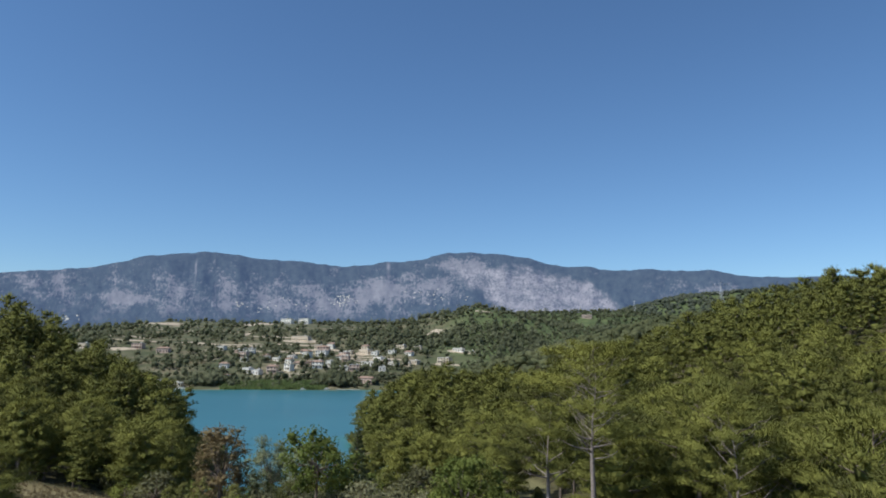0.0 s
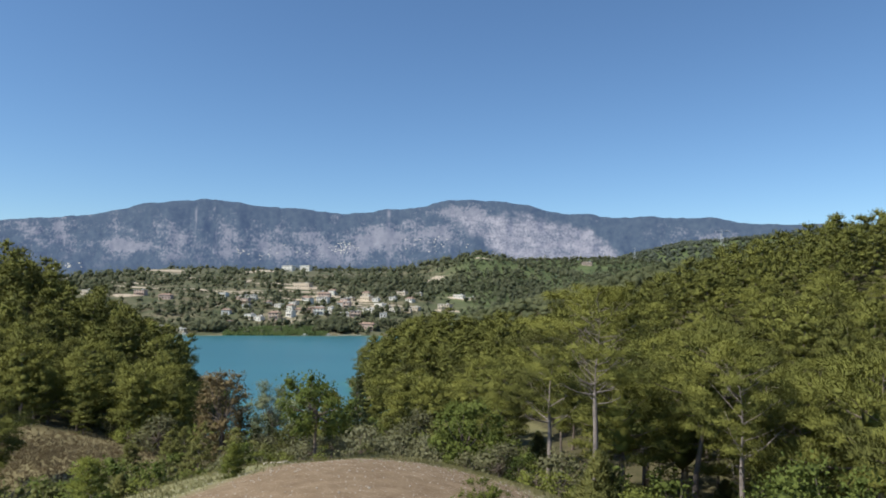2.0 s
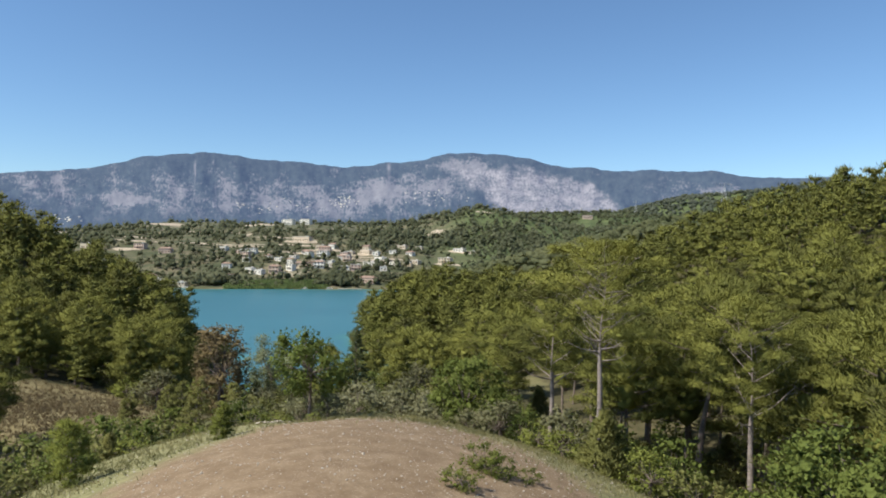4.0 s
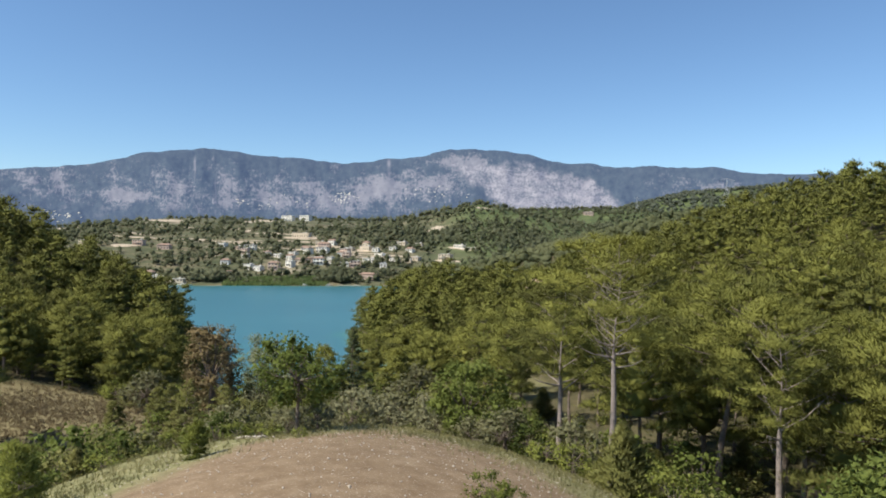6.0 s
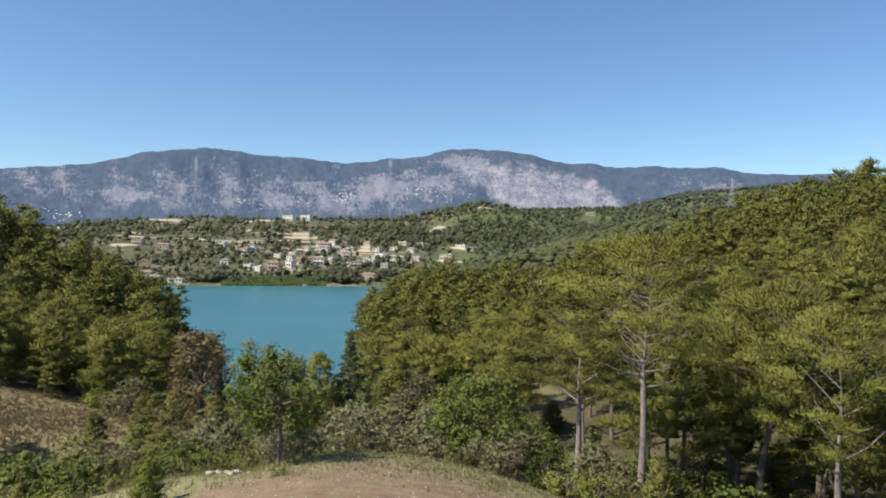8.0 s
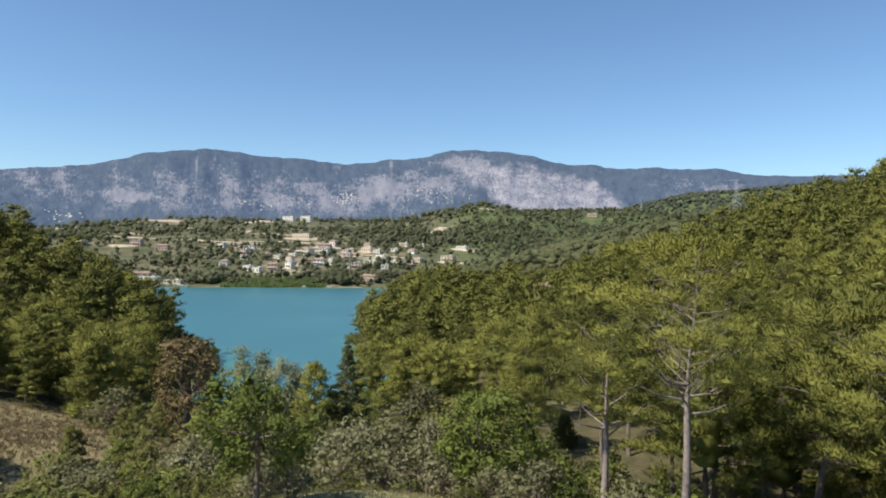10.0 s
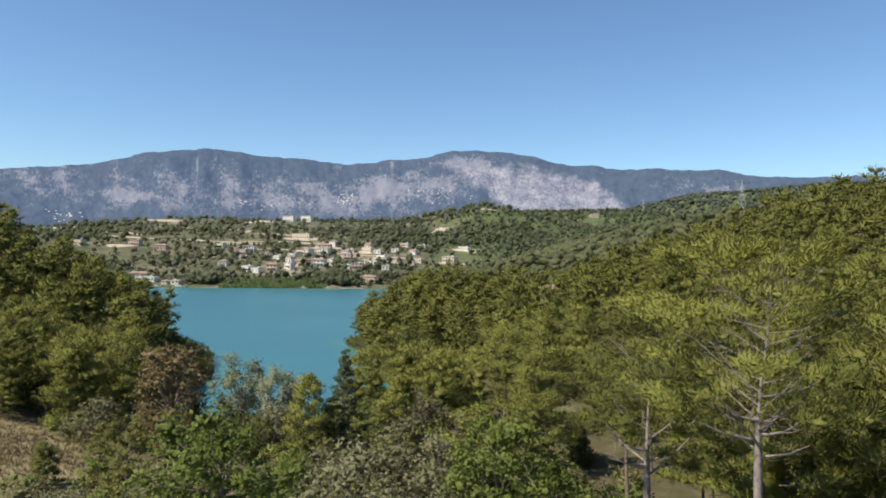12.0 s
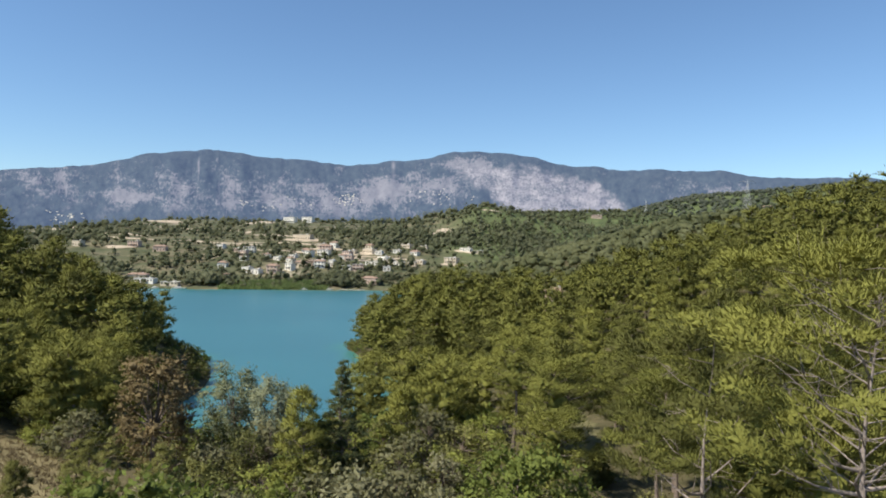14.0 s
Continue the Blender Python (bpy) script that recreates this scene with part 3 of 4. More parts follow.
def scatter(x0, x1, y0, y1, step, seed):
    rng = np.random.default_rng(seed)
    xs, ys = np.meshgrid(np.arange(x0, x1, step), np.arange(y0, y1, step))
    xs = xs.ravel() + rng.uniform(-0.45, 0.45, xs.size) * step
    ys = ys.ravel() + rng.uniform(-0.45, 0.45, ys.size) * step
    return xs, ys, rng


def sees(x, y):
    """Within the wedge of country that lies ahead."""
    return np.abs(x) < 0.75 * (y + 12)


class Wood:
    """Many trees joined into one object: trunks, with the crowns as its part."""

    def __init__(self, shapes):
        self.shapes, self.wood, self.crown = [(w.arrays(), c.arrays()) for w, c in shapes], Geo(), Geo()

    def plant(self, x, y, size, turn, rng, z=None):
        z = (land_at(x, y) if z is None else z) - 0.2
        c, s = math.cos(turn) * size, math.sin(turn) * size
        spin = np.array([[c, s, 0], [-s, c, 0], [0, 0, size]])
        (wv, wf, _), (cv, cf, cn) = self.shapes[rng.integers(len(self.shapes))]
        self.crown.add(cv @ spin + (x, y, z), cf, None if cn is None else cn @ spin)
        self.wood.add(wv @ spin + (x, y, z), wf)

    def finish(self, name, leaf, bark, label, category):
        ob = tagged(new(name, self.wood.mesh(name, bark, True)), label, category, kind="stuff")
        tagged(part("crowns", self.crown.mesh("crowns", leaf), ob), kind="stuff")


xs, ys, rng = scatter(-240, 270, 22, 292, 7.3, 11)
more = scatter(-240, -40, 80, 230, 9.0, 12)
tip = scatter(-42, 20, 215, 292, 6.0, 14)
xs, ys = np.concatenate([xs, more[0], tip[0]]), np.concatenate([ys, more[1], tip[1]])
keep = (wooded(xs, ys) > 0.5) & sees(xs, ys)
xs, ys = xs[keep], ys[keep]
clear = np.minimum(np.hypot(xs - 12.5, ys - 53), np.hypot(xs - 9.8, ys - 60.8)) > 4.8
clear &= np.hypot(xs - 22, ys - 52.4) > 4
clear &= np.hypot(xs - 16.5, ys - 30) > 8
clear &= ~((xs < 21) & (ys < 58))
clear &= np.hypot(xs - 30.5, (ys - 229) / 1.6) > 6.5
xs, ys = xs[clear], ys[clear]
# thin out the trees that stand in the lee of the ridges
steps = np.linspace(0.1, 0.93, 40)[:, None]
tops = land(xs, ys) + 13
hidden = np.ones(len(xs), bool)
for ex, ey in ((0.5, 0.0), (-1.0, 31.0)):
    px, py, pz = ex + (xs - ex) * steps, ey + (ys - ey) * steps, 36 + (tops - 36) * steps
    hidden &= (land(px, py) + 4 > pz).any(0)
keep = ~hidden | (np.arange(len(xs)) % 3 == 0)
xs, ys = xs[keep], ys[keep]
rank = np.argsort(np.hypot(xs, ys - 25))
near_n = 280
PINE_LABEL = "olive-green pine with an uneven tufted crown on the hillside"
fine = [tree_thing("pine", pine(s, 12.0 + 0.5 * (s % 4), 3.7 + 0.35 * (s % 3), 0.46 + 0.04 * (s % 4), 26 + s % 3 * 2, 6, 130, 0.72, (0.3, 0.045)), M_PINE, M_BARK, PINE_LABEL, "pine tree") for s in range(3, 10)]
plainer = [tree_thing("pine", pine(s, 12.4 + 0.4 * (s % 4), 3.7 + 0.35 * (s % 3), 0.08 + 0.05 * (s % 4), 20, 4, 52, 0.95, (0.6, 0.11), limbed=False), M_PINE, M_BARK, PINE_LABEL, "pine tree") for s in range(10, 17)]
for k, i in enumerate(rank[:near_n]):
    kinds, j = (fine, k) if k < 70 else (plainer, k - 70)
    edge = xs[i] > 12 and ys[i] < 84
    m = stand(xs[i], ys[i], rng.uniform(0, 6.28), 0.2, rng.choice([1.15, 1.25, 1.35] if edge else [0.68, 0.82, 0.95, 1.02, 1.1]) * rng.uniform(0.94, 1.06))
    ob = kinds[j] if j < len(kinds) else copy_thing(kinds[j % len(kinds)], Matrix())
    ob.matrix_basis = m
    tagged(ob, group="pines on the near slopes")
young = np.random.default_rng(29)
for i in range(26):
    x, y = (young.uniform(-96, -52), young.uniform(116, 134)) if i < 18 else (young.uniform(-46, -34), young.uniform(112, 132))
    ob = copy_thing(plainer[i % len(plainer)], stand(x, y, x * 2.1, 0.1, young.uniform(0.28, 0.55)))
    tagged(ob, "young bright green pine at the meadow's edge", "pine tree", "young pines by the meadow")
wood = Wood([pine(s, 13.2, 4.1, 0.12, 14, 3, 20, 1.15, (0.9, 0.22), sides=4, limbed=False) for s in range(20, 26)])
heights = land(xs, ys)
for i in rank[near_n:]:
    wood.plant(xs[i], ys[i], rng.choice([0.7, 0.82, 0.95, 1.02, 1.1]) * rng.uniform(0.92, 1.08), rng.uniform(0, 6.28), rng, heights[i])
wood.finish("pine_wood", M_PINE, M_BARK, "dense olive-green pine wood covering the farther slopes", "forest")


# ---- the knoll and the slopes round it ----
def own(name, shapes, leaf, label, category, x, y, turn=0.0, size=1.0, bark=None, group=""):
    ob = tree_thing(name, shapes, leaf, bark or M_BARK, label, category, stand(x, y, turn, 0.1, size))
    return tagged(ob, group=group) if group else ob


def cone_bush(seed, height, spread, tufts, length=0.35, width=0.09, power=0.95):
    """An upright juniper or cypress: a pointed column of sprays round a hidden stem."""
    rng = np.random.default_rng(seed)
    wood, crown = Geo(), Geo()
    wood.tube([(0, 0, -0.3), (0, 0, height * 0.5), (0, 0, height * 0.96)], [0.03 * height, 0.02 * height, 0.005 * height], 6)
    u = rng.uniform(0.0, 1, tufts) ** 1.25
    turn = rng.uniform(0, 6.283, tufts)
    lobes = 1.2 - 0.6 * ((u * 10 + 0.3 * np.sin(turn * 2 + seed)) % 1.0) + 0.22 * np.sin(turn * 3 + u * 9 + seed) + 0.15 * np.sin(turn * 5 - u * 17)
    r = spread * (1 - u) ** power * np.minimum(1, 0.45 + u * 4) * lobes * rng.uniform(0.6, 1.05, tufts)
    at = np.stack([r * np.cos(turn), r * np.sin(turn), 0.05 * height + u * height * 0.93], 1)
    heart = np.linspace(0.12, 0.85, 9)
    cores(crown, np.stack([0 * heart, 0 * heart, heart * height], 1), spread * 0.25 * (1 - heart) ** 0.75, np.array((1, 1, 1.3)), ROUND, rng)
    at = np.repeat(at, 4, 0)
    out = np.stack([np.cos(turn), np.sin(turn), 0.9 + 0 * turn], 1).repeat(4, 0)
    crown.blades(at, out + rng.normal(0, 0.5, out.shape), length, width, rng, out)
    return wood, crown


def bare_pine(seed, height, fork, branches):
    """A tall pine with a naked lower trunk, dead limbs and grey twigs above."""
    rng = np.random.default_rng(seed)
    dead = Geo()
    k = np.linspace(0, 1, 11)
    line = np.stack([0.35 * np.sin(k * 2.6) + 0.5 * np.sin(k * 9) * k**2, 0.2 * np.sin(k * 4) + 0.45 * np.cos(k * 8) * k**2, k * height * 0.93 - 0.5 * (k == 0)], 1)
    dead.tube(line, 0.25 * np.where(k * height < fork * 1.15, 1 - 0.4 * k * height / fork, 0.5 * (1.02 - k)) + 0.012, 9)
    for turn, reach, rise, above in ((3.0, 2.4, 0.3, 0.1), (3.4, 2.0, 0.5, 0.9), (-0.1, 1.7, 0.35, 0.3)):
        u = (fork + above) / (height * 0.93)
        start = np.array([np.interp(u, k, line[:, j]) for j in range(3)])
        steps = np.linspace(0, 1, 6)
        limb = start + np.stack([math.cos(turn) * reach * steps, math.sin(turn) * reach * steps, reach * rise * (0.15 * steps + 0.85 * steps**2.5)], 1) + rng.normal(0, 0.05, (6, 3)) * steps[:, None]
        dead.tube(limb, 0.085 * (1.08 - steps), 6)
        for q in range(4):
            a = limb[rng.integers(2, 6)]
            b = a + rng.normal(0, 0.35, 3) + np.array([math.cos(turn) * 0.4, 0, 0.25])
            dead.tube([a, (a + b) / 2 + rng.normal(0, 0.05, 3), b], [0.025, 0.017, 0.006], 4)
    twigs = []
    for i in range(branches):
        u = fork / height + (0.96 - fork / height) * (i / branches) ** 0.9
        start = np.array([np.interp(u, k, line[:, j]) for j in range(3)])
        turn, reach = i * 2.1 + rng.uniform(-0.4, 0.4), rng.uniform(1.7, 4.0) * (1.15 - 0.5 * u)
        way = np.array([math.cos(turn), math.sin(turn), rng.uniform(0.15, 0.75)])
        mid = start + way * reach * 0.5 + rng.normal(0, 0.12, 3)
        tip = start + way * reach + (0, 0, 0.3)
        w = (0.08 if i < 4 else 0.045) * (1 - 0.4 * u)
        dead.tube([start, mid, tip], [w, w * 0.65, w * 0.2], 5)
        for q in range(5):
            a = start + (tip - start) * rng.uniform(0.35, 1)
            b = a + (way * rng.uniform(0.3, 0.9) + rng.normal(0, 0.6, 3)) * 0.8
            dead.tube([a, (a + b) / 2 + rng.normal(0, 0.06, 3), b], [0.02, 0.014, 0.005], 3)
            twigs.append(b)
    return dead, np.array(twigs)


def old_pine(x, y, seed, height, fork, branches, green, turn, spread=4.4):
    wood, twigs = bare_pine(seed, height, fork, branches)
    ob = tagged(new("old_pine"), "tall pine with naked grey trunk and dead limbs", "pine tree")
    ob.matrix_basis = stand(x, y, turn, 0.1)
    part("trunk", wood.mesh("trunk", M_DEADWOOD, True), ob, "pale grey-brown naked trunk with broken dead limbs")
    _, crown = pine(seed + 1, height, spread, fork / height + 0.04, green, 7, 210, 0.66, (0.22, 0.038), heart=0.0)
    part("crown", crown.mesh("crown", M_PINE), ob)
    return ob


old_pine(12.0, 53.2, 5, 17.4, 8.9, 40, 30, 0.0, 5.2)
old_pine(9.7, 60.4, 8, 15.5, 6.9, 14, 22, 0.4)
old_pine(22.0, 50.2, 13, 17.0, 8.6, 18, 22, 4.0)
old_pine(27.5, 57.0, 17, 17.0, 8.5, 30, 20, 1.2)

OAK = "bright green leafy oak among shrubs on the slope"
own("oak", broadleaf(2, 6.3, 2.7, 46, 80, 0.2, 0.14, low=0.3), M_OAK, OAK, "oak tree", -8.4, 48.6)
own("oak", broadleaf(3, 8.2, 3.5, 90, 90, 0.2, 0.14, low=0.1), M_OAK, OAK, "oak tree", 16.6, 30.0)
own("oak", broadleaf(4, 8.6, 3.3, 80, 80, 0.25, 0.17, low=0.1), M_OAK, OAK, "oak tree", 2.8, 66.0)
own("oak", broadleaf(6, 6.5, 3.0, 60, 70, 0.25, 0.17, low=0.1), M_OAK, OAK, "oak tree", 6.5, 71.0)
own("oak", broadleaf(7, 6.3, 3.2, 60, 44, 0.45, 0.3, low=0.05), M_YOUNG, "bright green rounded tree on the meadow's edge", "oak tree", -66.5, 131.0)
own("cypress", pine(51, 12.6, 3.2, 0.02, 70, 5, 34, 0.5, (0.36, 0.085), cone=1.0, heart=0.28, droop=0.0), M_CYPRESS, "dark green pointed cypress above the lake shore", "cypress tree", -11.5, 99.0)
own("poplar", broadleaf(11, 13.6, 3.8, 120, 64, 0.3, 0.18, 1, 0.05, core=0.3), M_POPLAR, "pale silvery green poplar near the water", "poplar tree", -29.5, 121.0)
own("poplar", broadleaf(12, 11.5, 3.2, 100, 60, 0.3, 0.18, 1, 0.05, core=0.3), M_POPLAR, "pale silvery green poplar near the water", "poplar tree", -23.5, 119.0)
own("rusty_tree", broadleaf(13, 15.8, 3.9, 100, 60, 0.3, 0.2, 2, 0.1, core=0.4), M_RUST, "rust-brown half-withered tree above the lake shore", "tree", -32.5, 104.0)
for x, y, h, seed in ((-22.0, 103.0, 6.5, 71), (-27.0, 108.0, 7.0, 72), (-25.0, 97.0, 5.0, 73), (-18.5, 107.0, 6.0, 74), (-33.0, 93.0, 5.0, 75), (-8.0, 108.0, 6.0, 76)):
    own("willow", broadleaf(seed, h, 0.36 * h, 46, 44, 0.26, 0.13, 3, 0.02, core=0.3), M_SCRUB, "grey-green bushy willow on the bench above the lake", "tree", x, y)
own("young_pine", pine(31, 10.6, 3.0, 0.02, 48, 6, 44, 0.72, (0.4, 0.075), cone=0.5), M_PINE, "young green pine beside the cypress", "pine tree", -14.8, 96.5)
own("young_pine", pine(33, 9.0, 2.8, 0.02, 42, 6, 44, 0.7, (0.4, 0.075), cone=0.45), M_PINE, "young green pine on the slope above the water", "pine tree", -6.0, 103.0)
for x, y, h, s in ((-34.5, 95.0, 8.0, 2.2), (-31.0, 90.0, 9.0, 3.0), (-27.0, 93.0, 7.5, 2.6), (-38.5, 100.0, 6.5, 2.0), (-43.0, 97.0, 5.0, 1.7)):
    own("juniper", pine(int(h * 7), h, s, 0.02, 34, 4, 36, 0.5, (0.34, 0.08), cone=0.7), M_SCRUB, "bushy olive-green juniper on the west slope", "juniper", x, y)
own("juniper_bush", pine(21, 1.8, 0.62, 0.0, 22, 4, 40, 0.24, (0.17, 0.035), cone=0.45), M_YOUNG, "small bright green juniper on the bare knoll", "juniper", -11.2, 39.4)
own("juniper_bush", pine(22, 3.1, 0.95, 0.0, 26, 4, 44, 0.36, (0.22, 0.045), cone=0.4), M_YOUNG, "tall yellow-green juniper on the knoll's grassy edge", "juniper", -16.9, 35.0)
own("juniper_bush", pine(23, 1.3, 0.5, 0.0, 18, 3, 36, 0.22, (0.17, 0.035), cone=0.4), M_YOUNG, "small bright green juniper beside the taller one", "juniper", -19.0, 32.0)

# shrubs: built once each, then copied over the slopes
SHRUBS = "shrubs on the slopes"
bush_kinds = [
    tagged(own("shrub", broadleaf(41, 2.6, 1.8, 30, 32, 0.17, 0.1, 3, 0.0), M_SCRUB, "dense olive-green shrub on the slope", "shrub", -24, 44, 0, 1, None, SHRUBS)),
    tagged(own("shrub", broadleaf(42, 2.5, 1.6, 30, 34, 0.17, 0.08, 4, 0.05), M_OLIVE, "silver-grey shrub on the slope", "shrub", -12.2, 70.0, 0, 1.5, None, SHRUBS)),
    tagged(own("shrub", broadleaf(43, 3.2, 1.9, 30, 34, 0.2, 0.13, 4, 0.0), M_OAK, "leafy green oak shrub on the slope", "shrub", -27, 50, 0, 1, None, SHRUBS)),
    tagged(own("shrub", cone_bush(44, 2.8, 1.4, 1000, 0.28, 0.08), M_SCRUB, "upright grey-green juniper shrub on the slope", "shrub", -21, 47, 0, 1, None, SHRUBS)),
    tagged(own("shrub", broadleaf(45, 2.4, 1.7, 30, 32, 0.17, 0.1, 3, 0.0), M_YOUNG, "yellow-green broom shrub on the slope", "shrub", 12.4, 41.5, 0, 1.1, None, SHRUBS)),
]


def shrub(kind, x, y, size, turn):
    return copy_thing(bush_kinds[kind], stand(x, y, turn, 0.1, size))


for kind, x, y, size in ((1, -6.5, 61.5, 1.15), (1, -4.0, 63.5, 0.9), (1, -7.6, 80.5, 1.7), (1, -4.6, 81.0, 1.6), (1, -10.4, 82.0, 1.5), (1, -1.6, 79.0, 1.4), (1, 1.0, 77.0, 1.3), (1, 5.8, 75.5, 1.35), (1, 5.4, 58.0, 0.95), (1, 3.0, 62.0, 0.8), (0, -2.2, 60.0, 0.5), (0, 1.2, 57.5, 0.45), (1, 0.0, 66.0, 0.9),
                         (1, -7.6, 51.0, 0.55), (1, -8.8, 50.5, 0.5), (0, -5.4, 54.0, 0.45), (1, -11.5, 60.0, 0.9), (0, -12.0, 54.0, 0.6), (3, -13.6, 56.0, 0.7),
                         (2, -26.0, 54.0, 1.95), (0, -29.0, 52.0, 2.2), (2, -31.0, 57.5, 2.0), (0, -24.0, 57.5, 1.9), (2, -34.5, 60.0, 1.9), (2, -22.0, 53.5, 1.35), (0, -38.0, 66.0, 2.2), (2, -41.0, 74.0, 1.9), (0, -34.0, 70.0, 2.1), (2, -28.0, 62.0, 1.7), (0, -45.0, 84.0, 1.6), (2, -42.0, 90.0, 1.5),
                         (0, 14.0, 70.0, 1.5), (2, 17.0, 74.0, 1.4), (0, 12.0, 78.0, 1.3), (2, 15.0, 82.0, 1.5), (0, 19.5, 70.0, 1.5), (0, 11.0, 88.0, 1.4), (0, 16.5, 90.0, 1.4), (2, 10.0, 73.0, 1.4), (0, 18.0, 66.0, 1.3),
                         (4, 2.2, 31.0, 0.46), (4, 3.0, 30.2, 0.4), (4, 2.6, 30.4, 0.34), (4, 1.3, 27.6, 0.42), (4, 4.2, 30.8, 0.28), (4, -7.0, 43.0, 0.26), (4, -10.6, 48.2, 0.45), (4, -11.8, 47.6, 0.5), (4, 9.0, 50.5, 0.8), (4, 7.6, 52.5, 0.85),
                         (2, 6.8, 57.0, 0.9), (2, -14.0, 50.5, 0.95), (1, -45.0, 112.0, 1.7), (0, -49.0, 116.0, 1.6), (4, -53.0, 118.0, 1.4)):
    shrub(kind, x, y, size, x * 3.1)
under = np.random.default_rng(83)
for i in range(64):
    x, y = under.uniform(9, 44), under.uniform(42, 86)
    if min(math.hypot(x - 12, y - 53.2), math.hypot(x - 9.7, y - 60.4)) > 2.2 and x > 9 + 0.12 * (y - 42) and abs(x - 13 - 0.12 * (y - 80)) > 3 * (y > 72) and math.hypot(x - 16.6, y - 30) > 5:
        shrub((0, 2, 3, 0, 4)[i % 5], x, y, under.uniform(0.9, 1.7), x * 3.1)
sx, sy, srng = scatter(-62, 16, 26, 128, 2.9, 77)
knoll = ((sx + 4.5) / 19.5) ** 2 + ((sy - 26) / 29.5) ** 2
pick = (knoll > 1.0) & (np.hypot((sx + 57) / 25, (sy - 103) / 16) > 1) & sees(sx, sy) & (land(sx, sy) > 1.0)
pick &= ~((sx > 4) & (wooded(sx, sy) > 0.5) & (sy > 70)) & ~((np.abs(sx - 13 - 0.12 * (sy - 80)) < 4) & (sy > 106))
pick &= ~((sx > -13) & (sx < 9) & (sy < 73))
pick &= np.hypot(sx + 11.2, sy - 40.0) > 4.5
pick &= srng.uniform(size=len(sx)) > np.where(sy > 70, 0.45, np.where(sx > -24, 0.5, 0.22))
sx, sy = sx[pick], sy[pick]
order = np.argsort(np.hypot(sx, sy - 20))
for i in order[:280]:
    kind = srng.choice(5, p=[0.46, 0.1, 0.14, 0.12, 0.18])
    shrub(kind, sx[i], sy[i], srng.uniform(0.55, 1.15) * (1.5 if sy[i] > 72 else 1.0), srng.uniform(0, 6.28))
rest = {}
for kind, leaf in ((0, M_SCRUB), (1, M_OLIVE), (2, M_OAK), (3, M_YOUNG)):
    rest[kind] = Wood([broadleaf(60 + kind + q, 2.8, 1.9, 16, 16, 0.4, 0.24, 2, 0.0) for q in (0, 10)])
tops = land(sx, sy)
for i in order[280:]:
    kind = srng.choice(4, p=[0.48, 0.16, 0.18, 0.18])
    rest[kind].plant(sx[i], sy[i], srng.uniform(0.8, 1.9), srng.uniform(0, 6.28), srng, tops[i])
# bushes down to both banks
for x0, x1, y0, y1, count in ((-100, -56, 145, 240, 420), (-36, 0, 140, 265, 520)):
    bx, by = srng.uniform(x0, x1, count), srng.uniform(y0, y1, count)
    bz = land(bx, by)
    for x, y, z in zip(bx[bz > 0.3], by[bz > 0.3], bz[bz > 0.3]):
        if wooded(x, y) < 0.5 and z < 9:
            rest[srng.choice([0, 0, 2])].plant(x, y, srng.uniform(0.7, 1.3), srng.uniform(0, 6.28), srng, z)
for kind, leaf, tint in ((0, M_SCRUB, "olive-green"), (1, M_OLIVE, "silver-grey"), (2, M_OAK, "leafy green"), (3, M_YOUNG, "yellow-green")):
    rest[kind].finish("scrub", leaf, M_BARK, tint + " scrub covering the bench above the lake", "scrub")

# stones and dry grass on the knoll
def stone(seed, r):
    rng = np.random.default_rng(seed)
    bm = bmesh.new()
    bmesh.ops.create_icosphere(bm, subdivisions=1, radius=r)
    for v in bm.verts:
        v.co *= rng.uniform(0.7, 1.15)
        v.co.z *= 0.6
    v = np.array([v.co[:] for v in bm.verts])
    f = np.array([[q.index for q in p.verts] for p in bm.faces])
    bm.free()
    return v, f


stones = [stone(s, 1.0) for s in range(6)]
rock_rng = np.random.default_rng(5)
for i in range(18):
    g = Geo()
    g.add(stones[i % 6][0] * rock_rng.uniform(0.1, 0.3) * (1, rock_rng.uniform(0.6, 1.2), 0.8), stones[i % 6][1])
    x, y = -9.6 + rock_rng.normal(0, 0.75), 45.6 + rock_rng.normal(0, 0.6)
    ob = tagged(new("boulder", g.mesh("boulder", M_STONE)), "pale limestone boulder in a small heap on the knoll", "rock", "heap of pale rocks")
    ob.matrix_basis = Matrix.Translation((x, y, land_at(x, y) + 0.05))
g = Geo()
turns, outs = rock_rng.uniform(0, 6.283, 4200), rock_rng.uniform(0, 1, 4200) ** 0.5
px, py = -1.5 + 17 * outs * np.cos(turns), 27 + 29 * outs * np.sin(turns)
for i, (x, y, z) in enumerate(zip(px, py, land(px, py))):
    size = rock_rng.uniform(0.018, 0.055) * (1.5 if rock_rng.uniform() < 0.06 else 1)
    v, f = stones[i % 6]
    g.add(v * size + (x, y, z + 0.01), f)
tagged(new("gravel", g.mesh("gravel", M_STONE)), "scattered pale stones on the reddish knoll", "stones", kind="stuff")
n = 14000
a, d = rock_rng.uniform(0, 6.283, n), 0.84 + 0.13 * rock_rng.normal(0, 1, n)
x, y = -3.5 + 18.5 * d * np.cos(a), 26 + 30 * d * np.sin(a)
at = np.stack([x, y, land(x, y) - 0.02], 1).repeat(3, 0)
g = Geo()
g.blades(at + rock_rng.normal(0, 0.06, at.shape) * (1, 1, 0), rock_rng.normal(0, 0.35, at.shape) + (0, 0, 1), 0.26, 0.035, rock_rng)
tagged(new("dry_grass", g.mesh("dry_grass", M_STRAW)), "dry straw-coloured grass round the bare knoll", "grass", kind="stuff")
